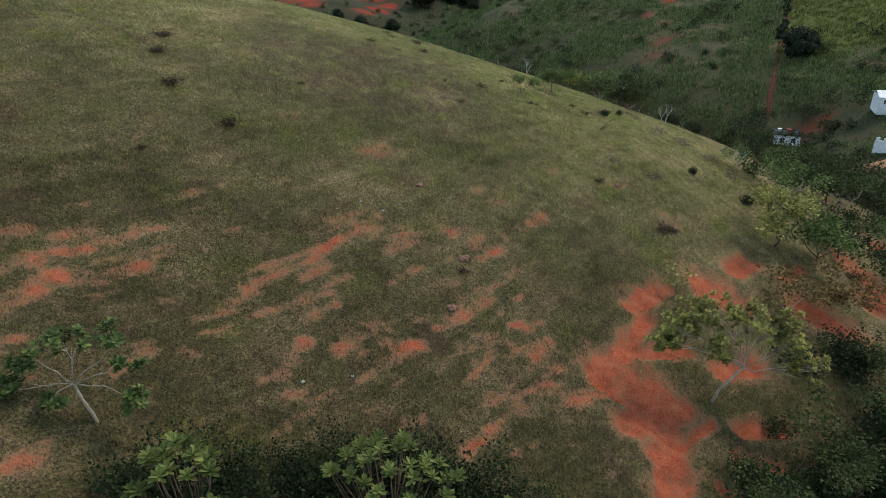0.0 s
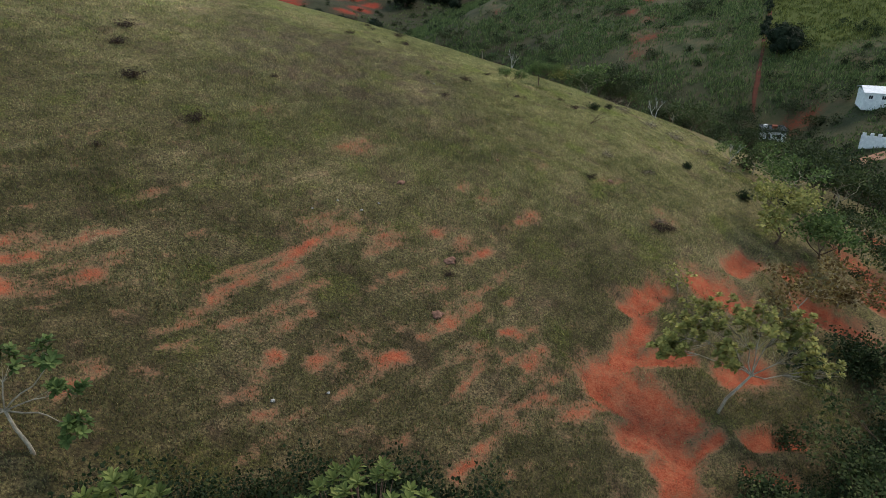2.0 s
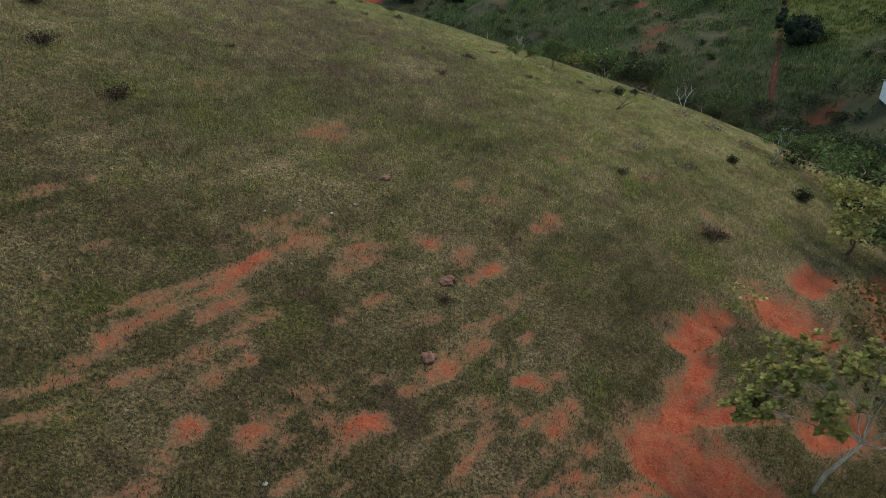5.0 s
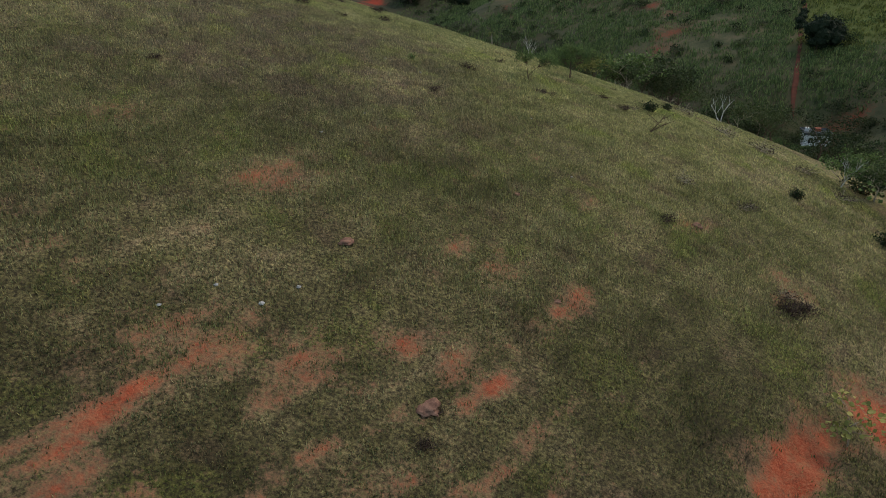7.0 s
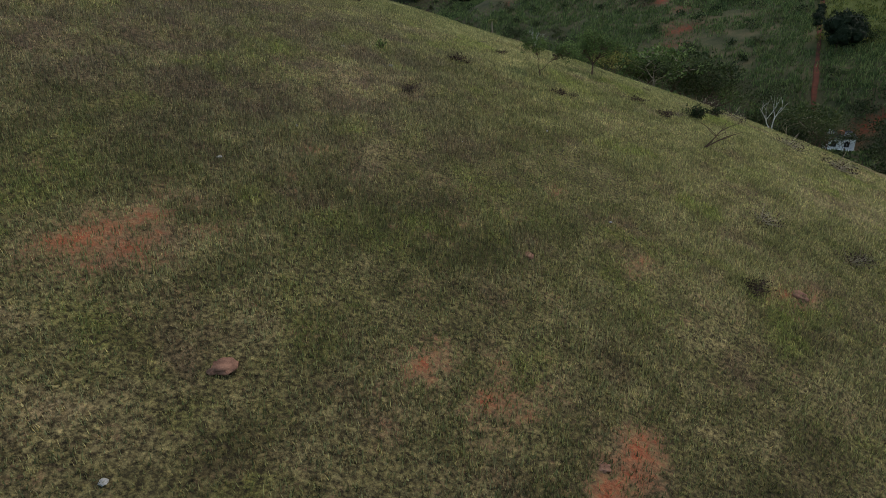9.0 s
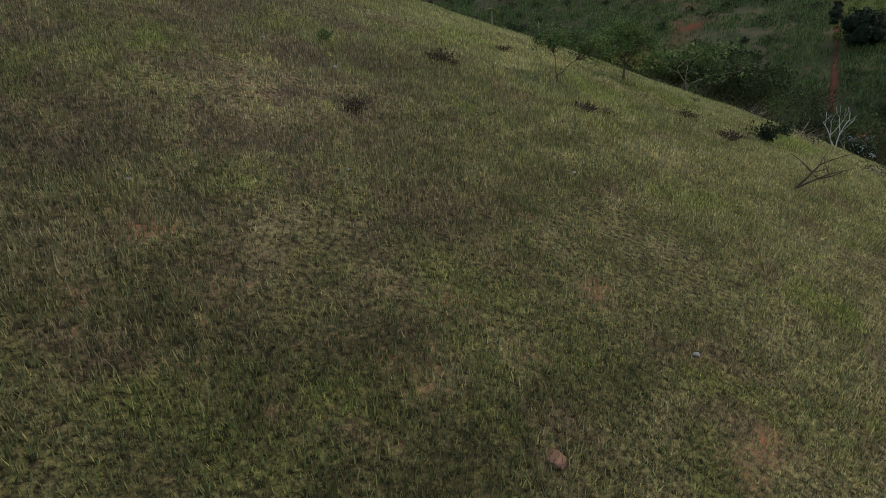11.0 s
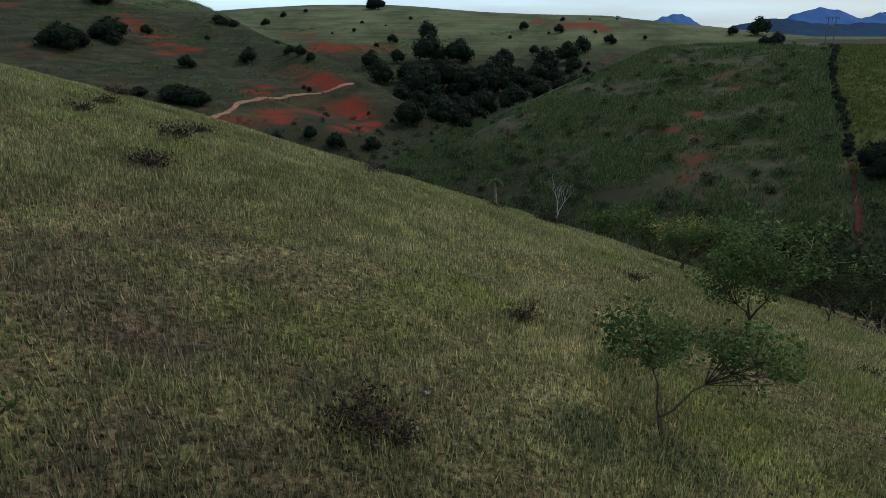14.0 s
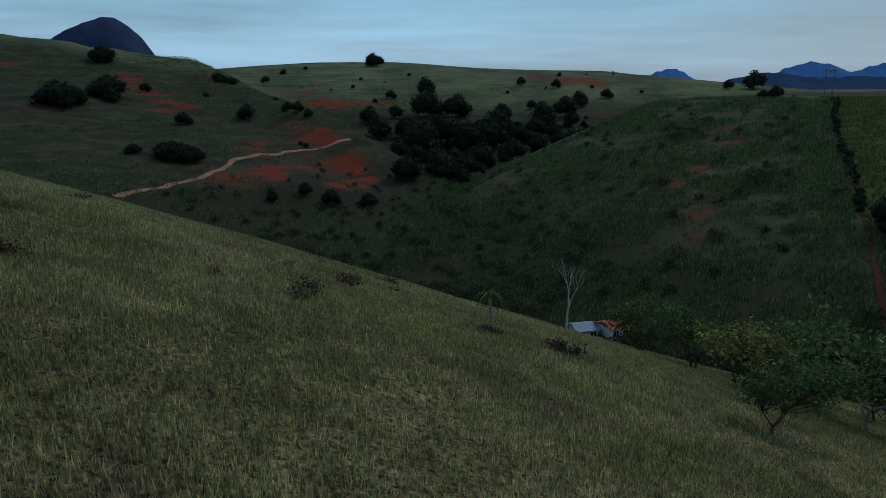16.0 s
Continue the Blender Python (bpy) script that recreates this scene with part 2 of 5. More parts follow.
def make_leaf_material(name, dark, light, tip, broad=0.6):
    m, t, b = material(name, 0.75, 0.15)
    g = t.nodes.new("ShaderNodeNewGeometry")
    col = ramp_node(t, g.outputs["Random Per Island"], [(0.0, dark), (0.65, light), (1.0, tip)])
    col = mix_node(t, step_node(t, noise_node(t, g.outputs["Position"], broad * 1.6, 3.0), 0.38, 0.66), col, dark)
    t.links.new(col, b.inputs["Base Color"])
    back = t.nodes.new("ShaderNodeBsdfTranslucent")
    t.links.new(col, back.inputs["Color"])
    both = t.nodes.new("ShaderNodeMixShader")
    both.inputs[0].default_value = 0.3
    t.links.new(b.outputs[0], both.inputs[1])
    t.links.new(back.outputs[0], both.inputs[2])
    t.links.new(both.outputs[0], t.nodes["Material Output"].inputs["Surface"])
    return m


def make_bark_material(name, dark, light):
    m, t, b = material(name, 0.9, 0.15)
    pos = position(t)
    v = noise_node(t, pos, 9.0, 5.0, 0.65)
    col = ramp_node(t, math_node(t, "MULTIPLY_ADD", noise_node(t, pos, 1.3, 3.0), 0.5, math_node(t, "MULTIPLY", v, 0.5)), [(0.35, dark), (0.65, light)])
    t.links.new(col, b.inputs["Base Color"])
    bump(t, b, v, 0.6, 0.03)
    return m


def make_plain_material(name, a, bcol, scale=1.5, rough=0.85, spec=0.2, relief=0.2, metal=0.0):
    m, t, b = material(name, rough, spec)
    pos = position(t)
    v = noise_node(t, pos, scale, 6.0, 0.65)
    t.links.new(ramp_node(t, v, [(0.35, a), (0.65, bcol)]), b.inputs["Base Color"])
    b.inputs["Metallic"].default_value = metal
    bump(t, b, noise_node(t, pos, scale * 8, 4.0), relief, 0.02)
    return m


GROUND = make_ground_material()
BLADE = make_blade_material("grass_blade", [(0.0, (0.075, 0.092, 0.026)), (0.6, (0.14, 0.142, 0.045)), (1.0, (0.30, 0.25, 0.12))], place=True)
CROP_BLADE = make_blade_material("crop_leaf", [(0.0, (0.034, 0.062, 0.022)), (0.6, (0.092, 0.142, 0.052)), (1.0, (0.215, 0.270, 0.105))])
FIELD_BLADE = make_blade_material("field_leaf", [(0.0, (0.038, 0.056, 0.016)), (0.7, (0.118, 0.142, 0.036)), (1.0, (0.24, 0.25, 0.080))])
LEAF_LIGHT = make_leaf_material("olive_leaf", (0.150, 0.158, 0.048), (0.37, 0.35, 0.105), (0.52, 0.44, 0.15))
LEAF_FRESH = make_leaf_material("fresh_leaf", (0.052, 0.088, 0.026), (0.130, 0.190, 0.056), (0.23, 0.29, 0.10))
LEAF_BRIGHT = make_leaf_material("bright_leaf", (0.070, 0.100, 0.026), (0.185, 0.225, 0.060), (0.30, 0.33, 0.105))
LEAF_DARK = make_leaf_material("dark_leaf", (0.014, 0.026, 0.010), (0.032, 0.052, 0.018), (0.075, 0.095, 0.032))
LEAF_MID = make_leaf_material("mid_leaf", (0.030, 0.048, 0.016), (0.075, 0.100, 0.032), (0.125, 0.145, 0.050))
LEAF_WOOD = make_leaf_material("wood_leaf", (0.020, 0.033, 0.012), (0.048, 0.066, 0.022), (0.090, 0.105, 0.038))
LEAF_DRY = make_leaf_material("dry_leaf", (0.026, 0.016, 0.014), (0.062, 0.038, 0.030), (0.13, 0.085, 0.062), 2.0)
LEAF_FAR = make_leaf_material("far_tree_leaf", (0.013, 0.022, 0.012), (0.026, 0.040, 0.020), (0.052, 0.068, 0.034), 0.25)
LEAF_RUSSET = make_leaf_material("russet_leaf", (0.10, 0.065, 0.025), (0.20, 0.14, 0.045), (0.26, 0.20, 0.07))
BARK_PALE = make_bark_material("pale_bark", (0.19, 0.15, 0.105), (0.48, 0.41, 0.31))
BARK_BROWN = make_bark_material("brown_bark", (0.045, 0.030, 0.022), (0.15, 0.098, 0.066))
BARK_WHITE = make_bark_material("bleached_bark", (0.35, 0.33, 0.30), (0.66, 0.64, 0.60))
EARTH_MOUND = make_plain_material("baked_mound_earth", (0.095, 0.050, 0.038), (0.30, 0.160, 0.110), 3.0, 0.95, 0.1, 0.8)
STONE = make_plain_material("pale_stone", (0.22, 0.21, 0.20), (0.42, 0.41, 0.39), 4.0, 0.9, 0.2, 0.6)
WALL_WHITE = make_plain_material("white_wall_paint", (0.62, 0.63, 0.64), (0.82, 0.82, 0.82), 1.2, 0.8, 0.2, 0.1)
ROOF_GREY = make_plain_material("grey_sheet_roof", (0.50, 0.54, 0.58), (0.70, 0.73, 0.76), 0.8, 0.45, 0.5, 0.1)
ROOF_DARK = make_plain_material("dark_roof_slab", (0.055, 0.06, 0.075), (0.13, 0.14, 0.16), 1.0, 0.8, 0.2, 0.2)
ROOF_RED = make_plain_material("red_clay_tile", (0.24, 0.065, 0.04), (0.42, 0.14, 0.08), 1.5, 0.85, 0.2, 0.4)
ROOF_BLUE = make_plain_material("blue_grey_sheet", (0.20, 0.25, 0.32), (0.34, 0.40, 0.48), 1.0, 0.5, 0.4, 0.1)
GLASS_DARK = make_plain_material("dark_window_glass", (0.012, 0.014, 0.018), (0.03, 0.034, 0.04), 2.0, 0.12, 0.5, 0.0)
WOOD_GREY = make_plain_material("weathered_wood", (0.10, 0.085, 0.07), (0.24, 0.21, 0.18), 6.0, 0.9, 0.1, 0.5)
ROAD_EARTH = make_plain_material("pale_road_earth", (0.30, 0.14, 0.085), (0.46, 0.26, 0.175), 0.25, 0.95, 0.1, 0.3)
TRACK_EARTH = make_plain_material("red_track_earth", (0.050, 0.022, 0.016), (0.125, 0.040, 0.025), 0.3, 0.95, 0.1, 0.3)
# distance haze is put into these base colours as blue
ROCK_HAZED = make_plain_material("hazed_granite", (0.028, 0.040, 0.085), (0.050, 0.066, 0.125), 0.012, 0.95, 0.05, 0.0)
RANGE_HAZED = make_plain_material("hazed_range", (0.065, 0.155, 0.37), (0.090, 0.195, 0.44), 0.004, 1.0, 0.0, 0.0)
FOOTHILL_HAZED = make_plain_material("hazed_foothill", (0.035, 0.065, 0.12), (0.050, 0.085, 0.145), 0.008, 1.0, 0.0, 0.0)


# ---- terrain ----
def smax(a, b, k):
    """Smooth maximum of two height fields."""
    h = np.clip(0.5 + 0.5 * (a - b) / k, 0, 1)
    return b + (a - b) * h + k * h * (1 - h)


def smin(a, b, k):
    return -smax(-a, -b, k)


def lattice(ix, iy, seed):
    """Repeatable random values on an integer lattice."""
    v = np.sin(ix * 127.1 + iy * 311.7 + seed * 74.7) * 43758.5453
    return v - np.floor(v)


def value_noise(x, y, seed=0):
    x, y = np.asarray(x, float), np.asarray(y, float)
    ix, iy = np.floor(x), np.floor(y)
    fx, fy = x - ix, y - iy
    fx, fy = fx * fx * (3 - 2 * fx), fy * fy * (3 - 2 * fy)
    a, b = lattice(ix, iy, seed), lattice(ix + 1, iy, seed)
    c, d = lattice(ix, iy + 1, seed), lattice(ix + 1, iy + 1, seed)
    return (a + (b - a) * fx) * (1 - fy) + (c + (d - c) * fx) * fy


def fbm(x, y, scale, seed=0, octaves=4):
    """Noise in -1..1, with features of about scale metres."""
    total, amp, norm = 0.0, 1.0, 0.0
    for k in range(octaves):
        total = total + amp * (2 * value_noise(np.asarray(x) / scale * 2 ** k, np.asarray(y) / scale * 2 ** k, seed + k) - 1)
        norm += amp
        amp *= 0.5
    return total / norm


# the pasture's hillside: one smooth swell, falling to the valley past its edges
HILL = {(0, 0): 21.017, (0, 1): 5.483, (0, 2): -5.841, (0, 3): -2.327, (0, 4): 1.142, (1, 0): -8.76, (1, 1): -0.136, (1, 2): -0.373,
        (1, 3): 0.226, (2, 0): -0.434, (2, 1): -1.342, (2, 2): 1.098, (3, 0): -0.196, (3, 1): 0.589, (4, 0): -0.266}


def pasture_hill(x, y):
    xc, yc = np.clip(x, -58, 40), np.clip(y, 16, 130)
    u, v = xc / 30, (yc - 65) / 40
    z = sum(c * u ** i * v ** j for (i, j), c in HILL.items())
    return z - 0.42 * np.maximum(x - 40, 0) - 0.36 * np.maximum(y - 130, 0) - 0.10 * np.maximum(16 - y, 0) - 0.12 * np.maximum(-58 - x, 0)


def crop_hill(x, y):
    """The hill over the valley, with the plantation on its face."""
    face = 0.6 + 0.197 * (x - 77) + 0.1176 * (y - 303) + 2.5 * fbm(x, y, 70, 11, 3)
    face = face + 0.8 * fbm(x, y, 18, 12, 3)
    z = smin(face, 20.0 + 1.2 * fbm(x, y, 90, 14, 2), 6)
    side = (x + 33) * -0.746 + (y - 288) * 0.667
    return z - 0.36 * np.maximum(side, 0)


def road_hill(x, y):
    """The hill with the dirt road cut along its foot."""
    z = -54 - 0.12 * x + 0.088 * y + 7 * fbm(x, y, 120, 21, 5) + 1.6 * fbm(x, y, 30, 23, 3)
    z = z + 11 * np.exp(-(((x + 430) / 120) ** 2 + ((y - 740) / 150) ** 2))
    edge = (x + 30) * 0.833 + (y - 450) * 0.553
    z = z + 8 * np.exp(-((edge + 18) / 18) ** 2) * np.clip((y - 400) / 60, 0, 1) * np.clip((700 - y) / 80, 0, 1)
    z = z - 0.40 * np.maximum(edge, 0)
    return z - 0.30 * np.maximum(y - 800, 0)


def far_hills(x, y):
    z = -17 + 0.165 * (y - 560) + 7 * fbm(x, y, 160, 31, 4)
    crest = 43 + 17 * np.exp(-((x + 146) / 160) ** 2) - 0.12 * np.clip(x - 165, 0, 220)
    return smin(z, crest, 12) - 0.10 * np.maximum(y - 1050, 0)


# the country over the valley is laid out on a plan of its own, drawn out from one place by a factor
PLAN_X, PLAN_Y, PLAN_Z, PLAN = 3.9, 80.0, 26.4, 1.38


def to_plan(x, y):
    return PLAN_X + (np.asarray(x, float) - PLAN_X) / PLAN, PLAN_Y + (np.asarray(y, float) - PLAN_Y) / PLAN


def from_plan(u, v):
    return PLAN_X + (u - PLAN_X) * PLAN, PLAN_Y + (v - PLAN_Y) * PLAN


def plan_height(u, v):
    """The far country's height on its plan."""
    u, v = np.asarray(u, float), np.asarray(v, float)
    floor = -22 + 0.02 * np.maximum(np.hypot(u, v - 80) - 300, 0) + 1.5 * fbm(u, v, 45, 41, 3)
    z = smax(np.minimum(floor, 8), crop_hill(u, v), 6)
    z = smax(z, road_hill(u, v), 6)
    return smax(z, far_hills(u, v), 8)


# the eroded gully of bare red soil, as streaks from one place to another: (x, y, x, y, half width, amount)
GULLY = [(13.6, 45.2, 17.0, 48.4, .75, 1.3), (14.7, 44.1, 11.8, 39.6, .65, 1.3), (12.3, 40.3, 16.5, 41.5, .7, 1.2), (10.9, 37.6, 13.8, 36.4, 1.5, 1.4),
         (11.6, 33.9, 15.2, 35.8, .95, 1.4), (14.0, 33.8, 13.3, 31.9, .95, 1.4), (13.7, 31.4, 13.0, 28.6, .95, 1.3), (14.7, 33.1, 17.2, 35.3, .35, 1.1),
         (20.9, 50.3, 22.7, 49.6, 1.5, 1.3), (24.4, 53.8, 27.0, 56.6, .9, 1.2), (19.5, 40.6, 22.3, 42.1, .95, 1.1), (29.8, 55.5, 32.7, 58.7, .6, 1.1),
         (30.3, 51.6, 33.7, 51.0, 1.6, 1.3), (41.3, 64.3, 41.6, 61.6, 1.8, 1.3), (50.4, 76.0, 48.5, 71.8, 1.2, 1.2), (38.8, 56.9, 41.8, 59.4, 1.3, 1.3)]
BELOW_BANK = [(18.4, 33.4, 21.4, 33.0, .5, 1.0), (19.4, 35.6, 22.6, 36.6, .6, 1.1), (16.6, 30.6, 17.8, 28.4, .5, .9)]


def streaks_at(x, y, rows):
    """The most that any of the streaks gives at each place."""
    amount = np.zeros_like(x)
    for x0, y0, x1, y1, w, a in rows:
        dx, dy = x1 - x0, y1 - y0
        s = np.clip(((x - x0) * dx + (y - y0) * dy) / (dx * dx + dy * dy), 0, 1)
        d2 = (x - x0 - s * dx) ** 2 + (y - y0 - s * dy) ** 2
        amount = np.maximum(amount, a * np.exp(-0.7 * d2 / (1.2 * w) ** 2))
    return amount


def worn_down(x, y):
    """How far rain has cut the gully into the slope, and the dell in which the valley house stands."""
    cut_ = np.zeros_like(x)
    near = (y > 20) & (y < 84) & (x > 5) & (x < 60)
    px_, py_ = x[near], y[near]
    cut_[near] = np.minimum(streaks_at(px_, py_, GULLY + BELOW_BANK), 1) * (0.75 + 0.55 * fbm(px_, py_, 1.6, 55, 4))
    return cut_ + 12.5 * np.exp(-(((x - 112) ** 2 + (y - 237) ** 2) / 17.0 ** 2))


def ground_height(x, y):
    x, y = np.asarray(x, float), np.asarray(y, float)
    z = PLAN_Z + PLAN * (plan_height(*to_plan(x, y)) - PLAN_Z)
    n = pasture_hill(x, y)
    near = np.clip((70 - np.hypot(x + 5, y - 70)) / 30, 0, 1)
    n = n + (0.10 * fbm(x, y, 5, 51, 3) + 0.13 * fbm(0.78 * x - 0.62 * y + 0.6 * n, (0.62 * x + 0.78 * y) * 0.12, 1.0, 52, 3)) * (0.3 + 0.7 * near)
    return smax(n, z, 3) - worn_down(x.ravel(), y.ravel()).reshape(x.shape)


# ---- the ground: one sheet, fine on the pasture, coarse to the horizon ----
# bare red soil. Streaks run from one place to another: (x, y, x, y, half width, amount)
WEST_STREAKS = [(-21.0, 36.0, -18.3, 39.1, .30, .8), (-22.8, 35.1, -21.7, 36.5, .50, 1), (-25.5, 33.8, -24.6, 35.0, .45, .9), (-22.7, 33.8, -21.4, 35.1, .45, .9),
                (-20.6, 34.0, -17.6, 37.5, .30, .65), (-23.5, 32.5, -21.6, 32.5, .70, 1.1), (-24.1, 31.2, -23.4, 32.6, .45, .8), (-20.3, 32.9, -18.1, 35.2, .45, .85),
                (-22.9, 28.8, -22.1, 30.5, .55, 1.1), (-22.5, 31.2, -19.7, 33.0, .35, .75), (-16.7, 27.1, -15.9, 29.0, .40, .9), (-16.3, 32.7, -15.6, 33.6, .35, .75),
                (-21.6, 26.3, -21.2, 27.1, .40, .8), (-20.3, 23.9, -19.8, 24.6, .35, .7), (-18.3, 20.0, -17.4, 21.4, .40, 1.0), (-14.5, 29.2, -13.6, 30.0, .30, .6)]
MIDDLE_STREAKS = [(-14.4, 32.5, -12.8, 33.8, .28, .85), (-13.1, 34.6, -12.2, 36.3, .40, 1), (-9.4, 39.9, -8.0, 42.8, .36, .95), (-9.5, 38.3, -8.0, 40.1, .40, .95),
                  (-12.1, 36.6, -10.7, 38.5, .35, .65), (-12.5, 32.9, -10.0, 35.6, .24, .6), (-10.0, 35.6, -6.9, 39.5, .24, .6), (-9.3, 34.0, -7.3, 36.8, .30, .95),
                  (-9.2, 30.6, -8.3, 33.1, .45, 1.05), (-10.3, 29.1, -9.2, 30.7, .30, .65), (-6.6, 33.2, -4.6, 36.3, .42, 1.1), (-4.4, 33.6, -2.1, 35.3, .60, 1.05),
                  (-8.5, 28.8, -7.8, 29.4, .32, .85), (-4.2, 40.1, -2.2, 42.4, .32, .9), (-4.5, 43.2, -2.5, 45.5, .28, .6), (-1.2, 40.7, 1.3, 42.8, .28, .85)]
EAST_STREAKS = [(1.9, 45.0, 3.9, 47.1, .42, .9), (.8, 39.1, 2.6, 40.9, .50, 1.05), (5.2, 50.3, 6.3, 51.3, .34, .9), (4.0, 39.0, 4.9, 39.6, .32, .95),
                (5.1, 39.2, 6.4, 40.2, .34, .85), (5.5, 37.0, 6.7, 38.8, .40, 1.0), (2.6, 37.4, 3.8, 37.6, .40, .6), (6.7, 33.9, 8.5, 34.7, .62, 1.1),
                (3.7, 31.6, 5.5, 32.9, .34, .95), (7.1, 36.2, 7.6, 36.8, .34, .8), (2.2, 29.9, 3.3, 31.0, .34, 1.0), (1.2, 28.3, 2.0, 29.4, .40, 1.2),
                (4.9, 34.0, 6.3, 34.9, .30, .7), (9.6, 35.4, 10.5, 36.1, .50, 1.1), (7.4, 32.4, 8.0, 32.8, .25, .6), (3.9, 44.3, 4.6, 45.0, .28, .75)]
# and patches: (x, y, radius, amount), on the upper slope and on the far country's plan
UPPER = [(-6.4, 56, 1.2, 1.15), (15.3, 62.1, 1.0, 1.1), (3.9, 53.3, .8, 1.05), (1.8, 47.3, .8, 1.2), (-.1, 47.4, .8, 1.15), (-3.3, 45.2, 1.2, 1.15), (-7.6, 45, 1.6, 1.0), (-5.5, 45.3, .9, 1.15), (-1.4, 67.9, .8, .5),
         (1.7, 53.7, .6, .95), (7.0, 52.6, .7, .9), (-2.7, 62.8, .6, .65), (-1.3, 61.8, .6, .55), (6.3, 64.6, .45, .7), (2.4, 61, 1.1, .5), (4.4, 76.6, .5, .95), (-14, 57, 1.2, .45), (6.2, 92, .5, .5), (19, 58, 1.3, .8), (9.2, 61.2, .6, .7)]
CROP_SOIL = [(75.3, 300, 2.4, 1.4), (66, 288, 2.9, .9), (97, 324, 2.0, 1.1), (77, 440, 3.0, 1.0), (65, 260, 4.6, .7), (59, 246, 4.0, .6), (69, 275, 4.0, .6), (69, 329, 1.8, .8), (21, 328, 2.0, .7),
             (56, 395, 4, .6), (100, 345, 6, .45), (84.5, 196, 2.0, 1.2), (88.5, 198, 1.8, 1.1), (92, 199, 1.6, 1.0)]
BANK_SOIL = [(-80, 385, 5, 1.9), (-76, 373, 5, 1.9), (-71, 364, 4, 1.6), (-89, 408, 3.5, 1.4), (-86, 356, 10, .8), (-55, 426, 9, 1.0), (-48, 416, 6, 1.3), (-47, 366, 3.5, 1.8), (-43, 385, 4, 1.8),
             (-40, 402, 4, 1.7), (-66, 402, 10, .8), (-98, 420, 5, 1.3), (-98, 436, 5, 1.0), (-76, 460, 7, 1.2), (-66, 452, 5, 1.3), (-86, 478, 6, 1.0), (-95, 492, 5, .8)]
HILL_SOIL = [(-258, 636, 6, 1.5), (-245, 616, 7, 1.5), (-228, 596, 7, 1.5), (-208, 567, 7, 1.4), (-186, 532, 7, 1.4), (-178, 508, 5, 1.4), (-170, 525, 6, 1.3), (-205, 575, 16, .7), (-338, 615, 8, 1.0),
             (-149, 774, 8, 1.2), (-125, 727, 11, 1.5), (-107, 716, 11, 1.6), (-93, 722, 10, 1.5), (-70, 725, 9, 1.3), (-125, 704, 8, 1.3), (-165, 787, 9, .8), (122, 684, 5, 1.4)]
FAR_SOIL = [(14, 890, 8, 1.4), (36, 896, 10, 1.5), (81, 880, 9, 1.4), (100, 856, 11, 1.6), (114, 840, 10, 1.6), (127, 830, 11, 1.6), (141, 815, 9, 1.4), (166, 828, 9, 1.1), (-235, 460, 2.4, 1.0), (-195, 415, 2.2, .9), (-60, 800, 14, .6)]


def patches_at(x, y, rows, long):
    amount = np.zeros_like(x)
    for cx, cy, r, a in rows:
        dx, dy = x - cx, y - cy
        along, across = 0.60 * dx + 0.80 * dy, 0.80 * dx - 0.60 * dy
        amount = np.maximum(amount, a * np.exp(-0.7 * ((along / (r * long)) ** 2 + (across / r) ** 2)))
    return amount


def soil_at(x, y, z):
    """How bare the ground is, from 0 to 1, its edges broken up along the slope's terraces."""
    run = 0.62 * x + 0.78 * y
    line = 0.78 * x - 0.62 * y + 0.6 * z
    streak = 0.75 * fbm(line * 1.5, run * 0.13, 1.0, 61, 4) + 0.45 * fbm(line * 2.8, run * 0.45, 1.0, 67, 3)
    rough = fbm(x, y, 1.1, 63, 4)
    bare = np.zeros_like(x)
    near = (y < 84) & (y > 10) & (np.abs(x - 10) < 55)
    px_, py_, st, ro = x[near], y[near], streak[near], rough[near]
    got = np.zeros_like(px_)
    for amount, solid, broken, ragged in ((streaks_at(px_, py_, WEST_STREAKS + MIDDLE_STREAKS + EAST_STREAKS), .64, .55, .60), (streaks_at(px_, py_, GULLY + BELOW_BANK), .95, .25, .45),
                                          (patches_at(px_, py_, UPPER, 1.6), .50, .75, .3)):
        got = np.maximum(got, amount * (solid + broken * st) + ragged * ro * (amount > 0.1) * np.minimum(amount, 1))
    trodden = np.clip((px_ + 29) / 6, 0, 1) * np.clip((11 - px_) / 6, 0, 1) * np.clip((py_ - 24) / 6, 0, 1) * np.clip((52 - py_) / 10, 0, 1)
    got = np.maximum(got, trodden * np.clip(1.5 * st + .5 * ro - .16, 0, .52))
    bare[near] = got
    u, v = to_plan(x, y)
    amount = patches_at(u, v, CROP_SOIL + BANK_SOIL + HILL_SOIL + FAR_SOIL, 1.3)
    return np.clip(np.maximum(bare, amount * (.85 + .35 * streak) + 0.3 * rough * (amount > 0.1)), 0, 1)


TRACK = [(74, 190), (78, 200), (82, 210), (87, 222), (93, 237), (99, 251), (104, 262)]          # red track up the far slope, on the plan
FENCE_LINE = [(74, 187), (87, 222), (104, 263), (118, 299), (129, 326), (153, 374), (172, 430)]   # crop to its left, bright field to its right


def right_of_line(x, y):
    """Metres by which a place lies to the right of the crop's edge."""
    ys = np.array([p[1] for p in FENCE_LINE], float)
    xs = np.array([p[0] for p in FENCE_LINE], float)
    return x - np.interp(y, ys, xs)


